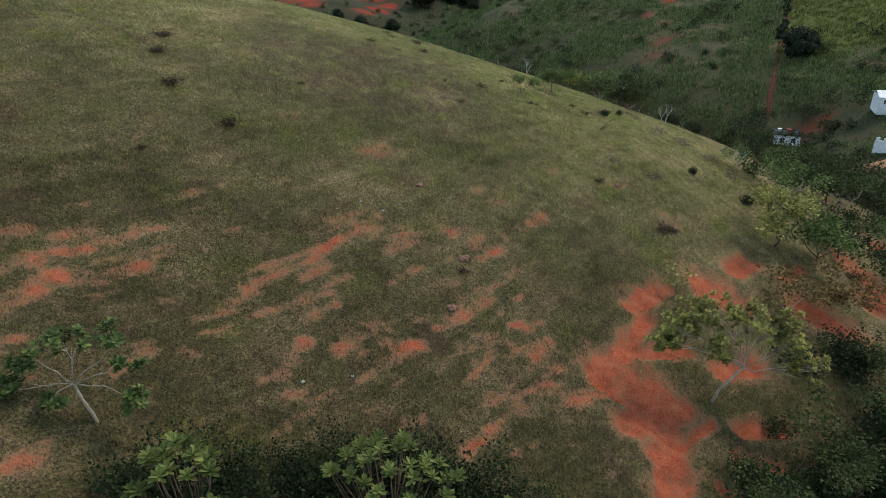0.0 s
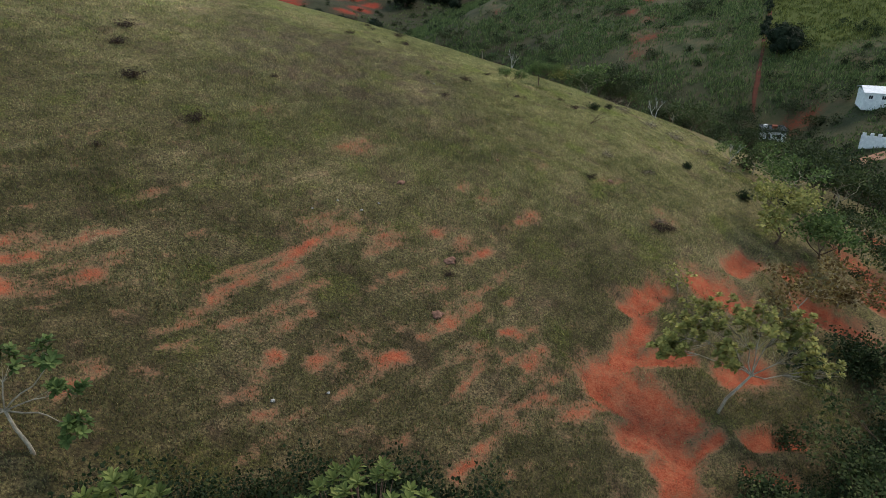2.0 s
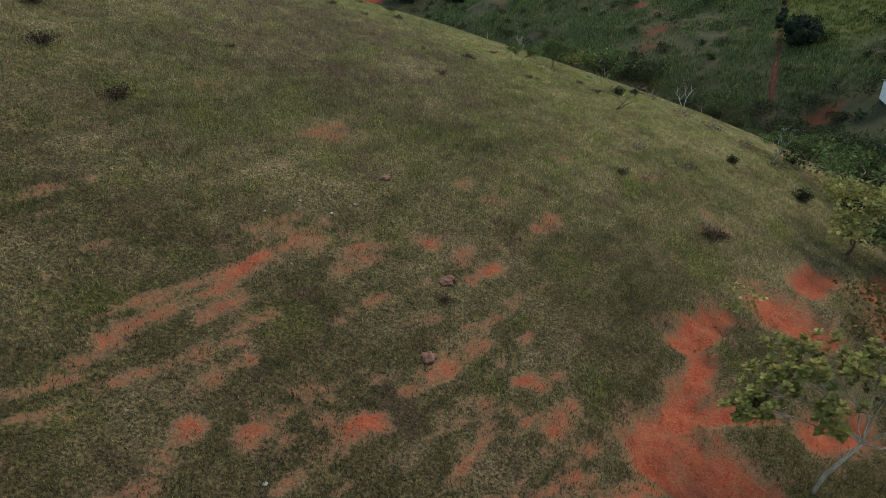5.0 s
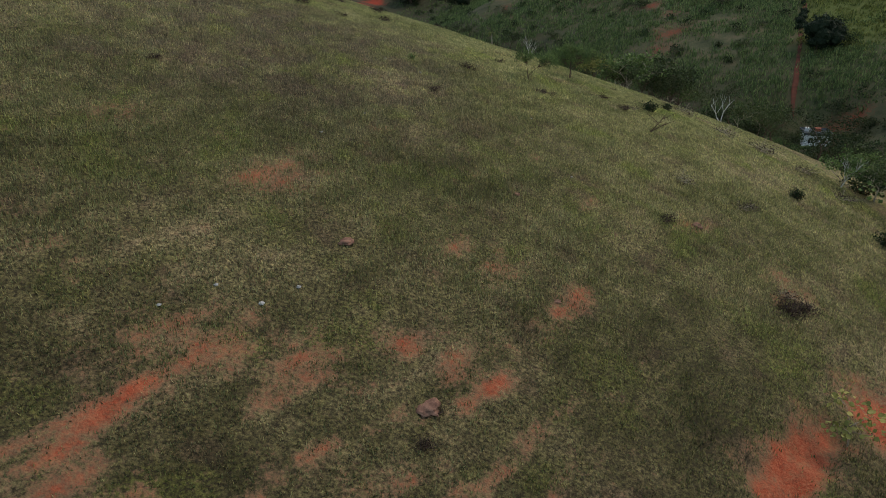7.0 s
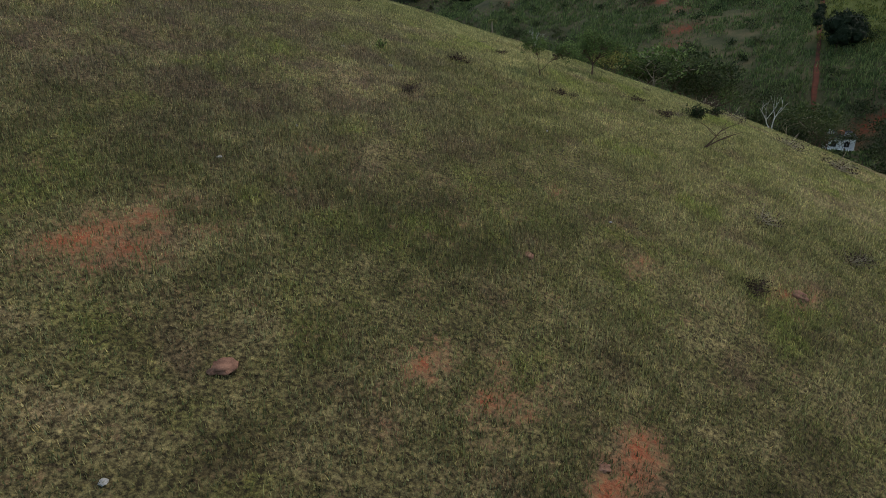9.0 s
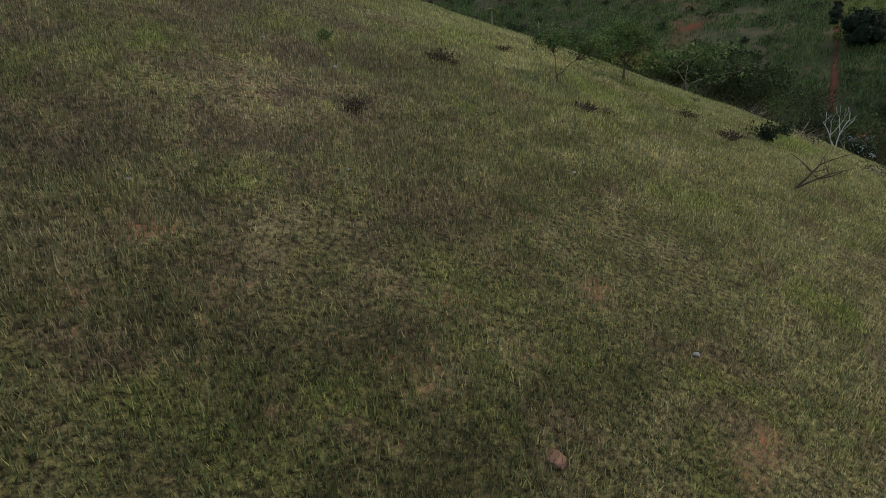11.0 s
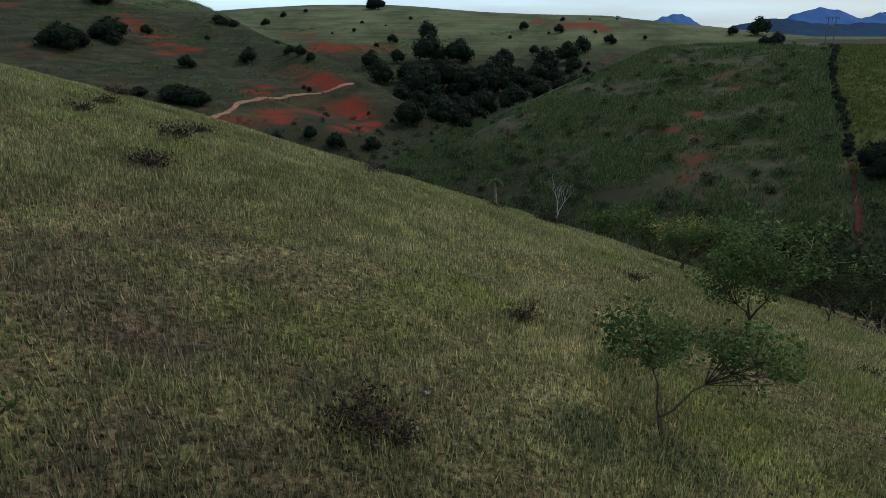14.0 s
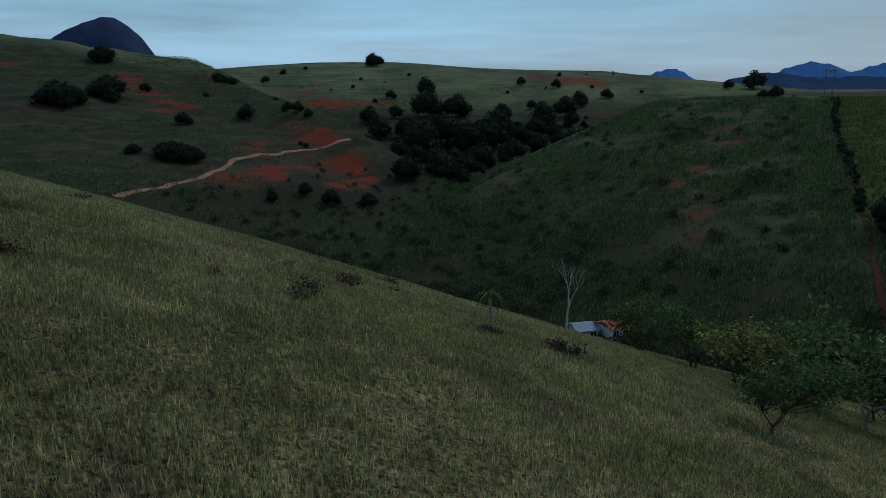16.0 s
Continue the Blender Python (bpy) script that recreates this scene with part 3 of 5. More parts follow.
def covers(x, y):
    near = pasture_hill(x, y)
    z = ground_height(x, y)
    other = np.clip((z - near) / 3 + 0.2, 0, 1)
    far = np.clip((np.hypot(x, y - 80) - 140) / 60, 0, 1)
    u, v = to_plan(x, y)
    zp = plan_height(u, v)
    on_crop = (crop_hill(u, v) > zp - 4) & (v > 165) & (v < 470) & (u > -40) & (z > near + 1)
    right = right_of_line(u, v)
    crop = np.where(on_crop, np.clip(0.5 - right / 2, 0, 1), 0.0) * np.clip(0.9 + 0.5 * fbm(u, v, 30, 71, 3), 0, 1)
    crop = crop * ((np.abs(right) > 1.8) | (v > 264))
    crop = np.maximum(crop, np.where(on_crop & (right > 1) & (v < 226), 0.9, 0.0))
    field = np.where(on_crop, np.clip(0.5 + right / 2, 0, 1), 0.0) * np.clip((v - 224) / 10 + 0.8 * fbm(u, v, 20, 73, 3), 0, 1)
    low = np.clip((4 - z) / 14, 0, 1) * np.clip((x - 26) / 14, 0, 1) * (y < 150) + np.clip((-6 - zp) / 8, 0, 1) * (v > 115)
    low = low * ((right < 0) | (v < 200))
    low = np.maximum(low, np.clip((25 + 0.75 * (x - 15) - y) / 3, 0, 0.85) * (x > 15) * (y < 50))
    return other, far, crop, field, np.clip(low, 0, 1)


def spaced(core_lo, core_hi, step, lo, hi):
    """Grid lines: even in the core, then widening, even again, and widening to the horizon."""
    def outward(reach):
        got, d, w = [], 0.0, step
        while d < reach:
            w = min(w * 1.12, 7.0) if d < 620 else w * 1.10
            d += w
            got.append(d)
        return np.array(got)
    core = np.arange(core_lo, core_hi + 1e-6, step)
    return np.concatenate([core_lo - outward(core_lo - lo)[::-1], core, core_hi + outward(hi - core_hi)])


def grid_mesh(name, xs, ys, height):
    gx, gy = np.meshgrid(xs, ys)
    gz = height(gx, gy)
    nx, ny = len(xs), len(ys)
    i = (np.arange(ny - 1)[:, None] * nx + np.arange(nx - 1)[None, :]).ravel()
    faces = np.stack([i, i + 1, i + nx + 1, i + nx], 1)
    me = quick_mesh(name, np.stack([gx, gy, gz], -1).reshape(-1, 3), faces)
    return me, gx.ravel(), gy.ravel(), gz.ravel()


def quick_mesh(name, verts, faces, smooth=False):
    """A mesh from arrays of places and of faces with an equal number of corners."""
    verts, faces = np.asarray(verts, np.float32), np.asarray(faces, np.int32)
    me = bpy.data.meshes.new(name)
    n, k = faces.shape
    me.vertices.add(len(verts))
    me.vertices.foreach_set("co", verts.ravel())
    me.loops.add(n * k)
    me.loops.foreach_set("vertex_index", faces.ravel())
    me.polygons.add(n)
    me.polygons.foreach_set("loop_start", np.arange(0, n * k, k, dtype=np.int32))
    me.polygons.foreach_set("use_smooth", np.full(n, smooth))
    me.update(calc_edges=True)
    return me


xs = spaced(-40, 36, 0.32, -4600, 4600)
ys = spaced(18, 112, 0.32, -600, 4700)
me, gx, gy, gz = grid_mesh("ground", xs, ys, ground_height)
me.polygons.foreach_set("use_smooth", np.ones(len(me.polygons), bool))
other, far, crop, field, wood = covers(gx, gy)
for key, values in (("soil", soil_at(gx, gy, gz)), ("far", far * other), ("crop", crop), ("field", field), ("wood", wood)):
    me.attributes.new(key, "FLOAT", "POINT").data.foreach_set("value", values.astype(np.float32))
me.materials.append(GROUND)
ground = tagged(new("ground", me), "grazed hillside pasture with bare red soil, running into a valley and hills", "ground", kind="structure")


# ---- helpers for things ----
def part(name, bm, mat, parent, label="", smooth=False):
    me = bpy.data.meshes.new(name)
    bm.to_mesh(me)
    bm.free()
    return part_mesh(name, me, mat, parent, label, smooth)


def part_mesh(name, me, mat, parent, label="", smooth=False):
    me.materials.append(mat)
    if smooth:
        me.polygons.foreach_set("use_smooth", np.ones(len(me.polygons), bool))
    ob = new(name, me)
    ob.parent = parent
    return tagged(ob, label) if label else ob


def thing(name, label, category, m, group="", kind=""):
    ob = new(name)
    ob.empty_display_size = 0.3
    ob.matrix_world = m
    return tagged(ob, label, category, group, kind)


def at_ground(x, y, turn=0.0, sink=0.05, scale=1.0):
    return pose(x, y, float(ground_height(x, y)) - sink, 0, 0, turn) @ Matrix.Scale(scale, 4)


def at_plan(u, v, turn=0.0, sink=0.05, scale=1.0):
    """A place of the far country, by its plan."""
    x, y = from_plan(u, v)
    return at_ground(x, y, turn, sink, scale * PLAN)


def box(bm, lo, hi, bevel=0.0):
    c = [(a + b) / 2 for a, b in zip(lo, hi)]
    s = [b - a for a, b in zip(lo, hi)]
    made = bmesh.ops.create_cube(bm, size=1.0, matrix=Matrix.LocRotScale(c, None, s))
    if bevel:
        edges = list({e for v in made["verts"] for e in v.link_edges})
        bmesh.ops.bevel(bm, geom=edges, offset=bevel, segments=1, affect="EDGES")


def tube(bm, pts, radii, sides=6):
    """A tapered limb along a line of places."""
    rings = []
    for k, (p, r) in enumerate(zip(pts, radii)):
        d = (pts[min(k + 1, len(pts) - 1)] - pts[max(k - 1, 0)]).normalized()
        a = d.orthogonal().normalized()
        b = d.cross(a)
        rings.append([bm.verts.new(p + (a * math.cos(2 * math.pi * i / sides) + b * math.sin(2 * math.pi * i / sides)) * r) for i in range(sides)])
    for lo, hi in zip(rings, rings[1:]):
        # match the nearest corners, so that limbs don't twist
        off = min(range(sides), key=lambda o: sum((lo[i].co - hi[(i + o) % sides].co).length_squared for i in range(sides)))
        for i in range(sides):
            bm.faces.new((lo[i], lo[(i + 1) % sides], hi[(i + 1 + off) % sides], hi[(i + off) % sides]))
    bm.faces.new(rings[-1])
    bm.faces.new(rings[0][::-1])


def limb(bm, rng, p, d, length, r0, r1, bend, lift, sides, most=7):
    """One crooked limb; returns the places along it and its end direction."""
    pts, n = [p.copy()], max(3, int(length / 0.5) + 2)
    n = min(n, most)
    for k in range(n):
        d = (d + Vector((rng.uniform(-1, 1), rng.uniform(-1, 1), rng.uniform(-.6, .6))) * bend + Vector((0, 0, lift))).normalized()
        p = p + d * (length / n)
        pts.append(p.copy())
    tube(bm, pts, [r0 + (r1 - r0) * k / n for k in range(n + 1)], sides)
    return pts, d


def leaf_cloud(rng, tips, per_tip, spread, size, flat=0.5, shape="round", lift=0.0, rosette=1.0):
    """Many single leaves about the twigs' ends, as one mesh of small faces."""
    n = len(tips) * per_tip
    r = np.random.default_rng(rng.randrange(1 << 30))
    centre = np.repeat(np.array([tuple(t) for t in tips]), per_tip, 0)
    off = np.clip(r.normal(size=(n, 3)), -1.6, 1.6) * spread * np.array([1, 1, flat])
    base = centre + off * rosette
    away = off / (np.linalg.norm(off, axis=1, keepdims=True) + 1e-6) + r.normal(size=(n, 3)) * 0.5 + np.array([0, 0, 0.25 + lift])
    away /= np.linalg.norm(away, axis=1, keepdims=True)
    side = np.cross(away, r.normal(size=(n, 3)) * 0.6 + np.array([0, 0, 1.0]))
    side /= np.linalg.norm(side, axis=1, keepdims=True) + 1e-6
    up = np.cross(side, away)
    ln = size * r.uniform(0.6, 1.3, (n, 1))
    wd = ln * (0.30 if shape == "long" else 0.46)
    droop = up * ln * -0.12
    if shape == "quad":
        v = np.stack([base, base + away * ln * 0.5 + side * wd, base + away * ln, base + away * ln * 0.5 - side * wd], 1)
    else:
        v = np.stack([base, base + away * ln * .40 + side * wd * .78, base + away * ln * .76 + side * wd * .9 + droop * .5, base + away * ln + droop * 1.6,
                      base + away * ln * .76 - side * wd * .9 + droop * .5, base + away * ln * .40 - side * wd * .78], 1)
    k = v.shape[1]
    return quick_mesh("crown", v.reshape(-1, 3), np.arange(n * k).reshape(n, k))


def grow(rng, height, spread, trunk, fork=0.3, stems=1, lean=(0, 0), levels=3, lift=0.10, bend=0.22, sides=7, open_top=0.75, dirs=(), most=7):
    """Trunk and limbs as one bmesh, and the twigs' ends."""
    bm, tips = bmesh.new(), []

    def spawn(p, d, length, r, level):
        pts, d2 = limb(bm, rng, p, d, length, r, r * 0.55, bend, lift * (0.4 if level else 0.1), max(3 if most < 7 else 4, sides - level), most)
        if level == levels:
            tips.extend([pts[-1], pts[-2]])
            return
        kids = rng.randint(2, 4) if level else rng.randint(3, 4)
        for k in range(kids):
            start = pts[-1] if k < 2 else pts[-2]
            ang = rng.uniform(0, 6.283) if level else 6.283 * (k + rng.uniform(-.3, .3)) / kids
            flatd = Vector((math.cos(ang), math.sin(ang), 0))
            nd = (d2 * (1 - open_top) + flatd * open_top * rng.uniform(.7, 1.2) + Vector((0, 0, lift + .12))).normalized()
            spawn(start, nd, spread * rng.uniform(.75, 1.15) * (0.52 if level == 0 else 0.36 if level == 1 else 0.26), r * 0.55 * rng.uniform(.7, 1), level + 1)

    for s in range(stems):
        ang = rng.uniform(0, 6.283)
        tilt = Vector(dirs[s]).normalized() if dirs else Vector((lean[0] + (0.45 * math.cos(ang) if stems > 1 else 0), lean[1] + (0.45 * math.sin(ang) if stems > 1 else 0), 1)).normalized()
        spawn(Vector((0, 0, -0.15)), tilt, height * fork, trunk, 0)
    return bm, tips


def tree(name, m, seed, height, spread, trunk, bark, leaf, per_tip, leaf_size, leaf_spread, label, group="", fork=0.4, stems=1, lean=(0, 0), levels=3,
         lift=0.1, bend=0.22, shape="round", flat=0.55, open_top=0.75, dirs=(), rosette=1.0, most=7):
    rng = random.Random(seed)
    t = thing(name, label, "tree", m, group)
    bm, tips = grow(rng, height, spread, trunk, fork, stems, lean, levels, lift, bend, 7 if most == 7 else 5, open_top, dirs, most)
    part("trunk", bm, bark, t, smooth=True)
    if per_tip:
        part_mesh("crown", leaf_cloud(rng, tips, per_tip, leaf_spread, leaf_size, flat, shape, 0.0, rosette), leaf, t)
    return t


def shrub(name, m, seed, height, radius, stems, bark, leaf, leaves, leaf_size, label, group="", flat=0.5):
    """A low bush: crooked stems from one root, with small leaves or none."""
    rng = random.Random(seed)
    t = thing(name, label, "shrub", m, group)
    bm, tips = bmesh.new(), []
    for k in range(stems):
        a, out_ = 6.283 * k / stems + rng.uniform(-.4, .4), rng.uniform(.3, 1)
        d = Vector((math.cos(a) * out_ * radius, math.sin(a) * out_ * radius, height * rng.uniform(.6, 1.1))).normalized()
        ln = math.hypot(radius * out_, height) * rng.uniform(.7, 1)
        pts, d2 = limb(bm, rng, Vector((d.x, d.y, 0)) * 0.05 - Vector((0, 0, .08)), d, ln, 0.022 + 0.02 * height, 0.008, 0.25, -0.05, 3, 4)
        tips += pts[-3:]
        for _ in range(2):
            q, _d = limb(bm, rng, pts[rng.randint(1, len(pts) - 2)], (d2 + Vector((rng.uniform(-1, 1), rng.uniform(-1, 1), rng.uniform(0, .7)))).normalized(), ln * .45, 0.012, 0.005, 0.3, 0, 3, 2)
            tips += q[-2:]
    part("branchwork", bm, bark, t)
    if leaves:
        part_mesh("foliage", leaf_cloud(rng, tips, max(1, leaves // len(tips)), radius * 0.20, leaf_size, flat, "quad"), leaf, t)
    return t


# ---- trees of the near slope ----
def whorl(verts, faces, rng_, tip, up, count, leaf_size, wide=1.0):
    """Long leaves set round one twig's end, each a folded, drooping blade."""
    e1 = up.orthogonal().normalized()
    e2 = up.cross(e1)
    for j in range(count):
        b = 2.4 * j + rng_.uniform(-.2, .2)
        away = ((e1 * math.cos(b) + e2 * math.sin(b)) + up * (.15 + 1.1 * j / count)).normalized()
        side = away.cross(up).normalized()
        ln = leaf_size * rng_.uniform(.75, 1.15) * (1 - .25 * j / count)
        over = away.cross(side) * (-1 if away.cross(side).z > 0 else 1)
        base = tip + up * .012 * j
        i0 = len(verts)
        for u_, w_, drop in ((0, .05, 0), (.35, .15, .01), (.7, .19, .06)):
            c = base + away * ln * u_ + over * ln * drop
            w_ *= wide
            verts += [c - side * ln * w_, c + over * ln * .035 * (u_ > 0), c + side * ln * w_]
        verts.append(base + away * ln + over * ln * .16)
        for row in (0, 3):
            faces += [(i0 + row, i0 + row + 1, i0 + row + 4, i0 + row + 3), (i0 + row + 1, i0 + row + 2, i0 + row + 5, i0 + row + 4)]
        faces.append((i0 + 6, i0 + 7, i0 + 8, i0 + 9))


def shaped_tree(name, m, seed, bark, leaf, label, trunk, radius, crowns, leaves, leaf_size, group="", spread=0.0, wide=1.0):
    """A tree of known habit: trunk through the given places; then a limb to each crown (limb's places, centre, radii, twigs).
    leaves: how many to a twig, in a whorl, or scattered about its end where spread is given."""
    rng_ = random.Random(seed)
    t = thing(name, label, "tree", m, group)
    bm, verts, faces, tips = bmesh.new(), [], [], []
    trunk = [Vector(p) for p in trunk]
    tube(bm, trunk, [radius * (1.15 - .45 * k / (len(trunk) - 1)) for k in range(len(trunk))], 8)
    for via, centre, radii, twigs in crowns:
        c = Vector(centre)
        line = [trunk[-1]] + [Vector(p) for p in via] + [c - Vector((0, 0, radii[2] * .3))]
        fine = []
        for a, b in zip(line, line[1:]):
            fine += [a, a.lerp(b, .5) + Vector((rng_.uniform(-1, 1), rng_.uniform(-1, 1), rng_.uniform(-1, 1))) * (b - a).length * .11]
        fine.append(line[-1])
        tube(bm, fine, [radius * (.46 - .33 * k / (len(fine) - 1)) for k in range(len(fine))], 6)
        for _ in range(twigs):
            d = Vector((rng_.gauss(0, 1), rng_.gauss(0, 1), rng_.gauss(.3, .8))).normalized() * rng_.uniform(.45, 1.05)
            tip = c + Vector((d.x * radii[0], d.y * radii[1], d.z * radii[2]))
            root = fine[rng_.randint(len(fine) - 3, len(fine) - 1)]
            mid = root.lerp(tip, .55) + Vector((rng_.uniform(-.1, .1), rng_.uniform(-.1, .1), -.06)) * radii[0]
            tube(bm, [root, mid, tip], [radius * .16, radius * .10, radius * .05], 4)
            if spread:
                tips += [tip, mid.lerp(tip, .6)]
            else:
                up = ((tip - mid).normalized() * .6 + Vector((rng_.uniform(-.3, .3), rng_.uniform(-.3, .3), .8))).normalized()
                whorl(verts, faces, rng_, tip, up, leaves, leaf_size, wide)
                whorl(verts, faces, rng_, mid.lerp(tip, .45), (up + Vector((rng_.uniform(-.8, .8), rng_.uniform(-.8, .8), 0))).normalized(), leaves - 3, leaf_size * .9, wide)
    part("trunk", bm, bark, t, smooth=True)
    crown = leaf_cloud(rng_, tips, leaves, spread, leaf_size, .7, "round") if spread else quick_mesh("crown", [tuple(v) for v in verts], faces)
    part_mesh("crown", crown, leaf, t)
    return t


shaped_tree("spreading_tree", at_ground(17.4, 36.9, 0, 0.1), 6, BARK_PALE, LEAF_LIGHT, "open broad-leaved tree with pale bark on the eroded red bank",
            [(0, 0, -.3), (.5, .1, 1.1), (1.1, .2, 1.8), (1.8, .3, 2.7)], .105,
            [([(.6, .6, 3.6), (-.8, .9, 4.6)], (-2.3, 1.0, 5.2), (1.6, 1.4, 1.1), 25), ([(1.6, .8, 4.2)], (.2, 1.8, 6.0), (1.9, 1.5, 1.1), 25), ([(2.0, .8, 4.2)], (2.6, 1.6, 5.8), (1.7, 1.4, 1.1), 23),
             ([(3.2, .4, 3.5)], (4.5, .6, 4.4), (1.7, 1.3, 1.1), 23), ([(3.6, .2, 2.8)], (6.1, .1, 3.0), (1.5, 1.1, 1.0), 19),
             ([(1.2, .2, 3.4)], (.2, .0, 4.3), (1.4, 1.1, .95), 16), ([(.4, .3, 3.4), (-1.6, .3, 4.2)], (-3.7, .4, 4.5), (.9, .9, .5), 17), ([(.9, .9, 4.0)], (-1.2, 2.0, 5.9), (1.5, 1.3, 1.0), 20), ([(2.6, 1.0, 4.2)], (4.3, 1.8, 5.3), (1.4, 1.2, .95), 17)], 14, .35, wide=1.6)
shaped_tree("sparse_tree", at_ground(-16.1, 23.84, 0, 0.1), 12, BARK_PALE, LEAF_FRESH, "half-bare tree with thin pale limbs and few leaves on the pasture",
            [(0, 0, -.3), (-.2, .05, .6), (-.55, .1, 1.4), (-.8, .2, 2.2)], .085,
            [([(-2.2, .1, 2.1)], (-3.7, .0, 2.2), (.8, .6, .4), 9), ([(-1.6, .5, 2.6), (-2.6, .8, 3.0)], (-3.4, .9, 2.9), (.9, .7, .5), 10), ([(-.1, .4, 2.9), (.9, .8, 3.8)], (1.3, 1.0, 4.3), (.9, .7, .6), 9),
             ([(-.9, .7, 3.2)], (-1.5, 1.2, 3.9), (1.1, .9, .6), 14), ([(.6, .1, 2.2), (1.5, -.1, 1.9)], (2.2, -.2, 1.7), (.7, .6, .4), 9), ([(.3, .4, 2.6)], (1.5, .6, 3.0), (.9, .7, .5), 7),
             ([(-1.3, -.2, 2.1)], (-1.6, -.5, 1.6), (.7, .5, .4), 8)], 9, .42, wide=1.35)


def whorl_tree(m, seed, height, radius, count, leaf_size, label, group):
    """A tree whose forked stems each end in a whorl of long leaves."""
    rng_ = random.Random(seed)
    t = thing("leafy_tree", label, "tree", m, group)
    bm = bmesh.new()
    trunk, d = limb(bm, rng_, Vector((0, 0, -.2)), Vector((.05, .03, 1)), height * .5, .13, .09, .08, 0, 7)
    verts, faces = [], []
    for k in range(count):
        a, out_ = 2.4 * k + rng_.uniform(-.3, .3), radius * math.sqrt((k + .5) / count)
        tip = Vector((math.cos(a) * out_, math.sin(a) * out_, height * (1 - .30 * (out_ / radius) ** 2) + rng_.uniform(-.55, .3)))
        start = trunk[rng_.randint(2, len(trunk) - 1)]
        bend_ = start.lerp(tip, .5) + Vector((math.cos(a), math.sin(a), -.4)) * .25
        tube(bm, [start, bend_, tip], [.05, .032, .016], 5)
        up = (tip - bend_).normalized() * .5 + Vector((rng_.uniform(-.2, .2), rng_.uniform(-.2, .2), .9))
        up.normalize()
        whorl(verts, faces, rng_, tip, up, 17, leaf_size)
    part("trunk", bm, BARK_BROWN, t, smooth=True)
    part_mesh("crown", quick_mesh("crown", [tuple(v) for v in verts], faces), LEAF_BRIGHT, t)
    return t


FOOT = "trees at the foot of the pasture"
FOOT_LABEL = "leafy tree with whorls of long fresh green leaves"
whorl_tree(at_ground(-2.4, 20.8, 40, 0.15), 21, 6.3, 3.4, 52, 0.47, FOOT_LABEL, FOOT)
whorl_tree(at_ground(-10.3, 18.9, 10, 0.15), 22, 6.0, 1.7, 20, 0.50, FOOT_LABEL, FOOT)
whorl_tree(at_ground(2.6, 21.0, 120, 0.15), 23, 5.0, 1.2, 9, 0.55, FOOT_LABEL, FOOT)
foot_bush = None
# bushes at (18.4, 30.6) and (22.4, 31.0) are added to darken shaded ground
for x, y, sc in ((-4.6, 23.6, 1.1), (-2.2, 25.0, 1.0), (.2, 24.6, 1.1), (-6.6, 23.2, .9), (2.6, 24.2, .9), (-9.6, 21.8, .9), (-12.2, 20.6, 1.0), (-3.4, 22.4, 1.2), (-.8, 23.0, 1.2), (4.8, 24.4, .8), (-11.0, 19.6, 1.2),
                 (18.4, 30.6, .7), (22.4, 31.0, .8), (31.0, 44.6, 1.1), (26.0, 33.6, 1.0), (20.6, 28.4, .9), (27.0, 32.6, 1.2), (30.4, 37.2, 1.2)):
    m = at_ground(x, y, 57 * x, 0.1, sc)
    foot_bush = foot_bush or shrub("foot_bush", m, 24, 2.1, 2.0, 16, BARK_BROWN, LEAF_DARK, 4600, 0.15, "dense dark green bush at the foot of the pasture", "bushes at the foot", 0.8)
    copy_thing(foot_bush, m) if x != -4.6 else None
for k, (x, y, h, sp) in enumerate(((24.5, 31.5, 3.6, 4.6), (28.5, 36.5, 4.4, 5.2), (18.8, 27.5, 3.0, 4.2), (35.0, 43.5, 4.6, 5.0))):
    tree("bank_tree", at_ground(x, y, 50 * k, 0.15), 30 + k, h, sp, 0.13, BARK_BROWN, LEAF_MID, 30, 0.20, 0.42,
         "mid-green bushy tree growing below the red bank", "trees below the bank", fork=0.35, open_top=0.78, lift=0.08)
tree("bushy_tree", at_ground(30.6, 60.6, 0, 0.15), 40, 3.9, 4.6, 0.15, BARK_BROWN, LEAF_LIGHT, 26, 0.30, 0.46, "dense round green tree at the gully's head", fork=0.36, open_top=0.72)
tree("bushy_tree", at_ground(34.8, 60.2, 0, 0.15), 41, 3.6, 4.0, 0.14, BARK_BROWN, LEAF_FRESH, 26, 0.28, 0.46, "dense round green tree at the gully's head", fork=0.36, open_top=0.72)
tree("russet_tree", at_ground(28.6, 50.2, 0, 0.15), 42, 3.2, 4.6, 0.11, BARK_PALE, LEAF_RUSSET, 16, 0.27, 0.42, "thin tree with yellow-brown leaves over bare red soil", fork=0.36, open_top=0.85, lift=0.04)
tree("russet_tree", at_ground(33.5, 53.6, 0, 0.15), 43, 3.0, 4.4, 0.11, BARK_PALE, LEAF_RUSSET, 16, 0.27, 0.42, "thin tree with yellow-brown leaves over bare red soil", fork=0.36, open_top=0.85, lift=0.04)
tree("sapling", at_ground(18.0, 48.3, 0, 0.1), 44, 2.4, 1.7, 0.05, BARK_PALE, LEAF_LIGHT, 7, 0.22, 0.20, "thin pale sapling with few leaves beside the red bank", fork=0.6, levels=2)
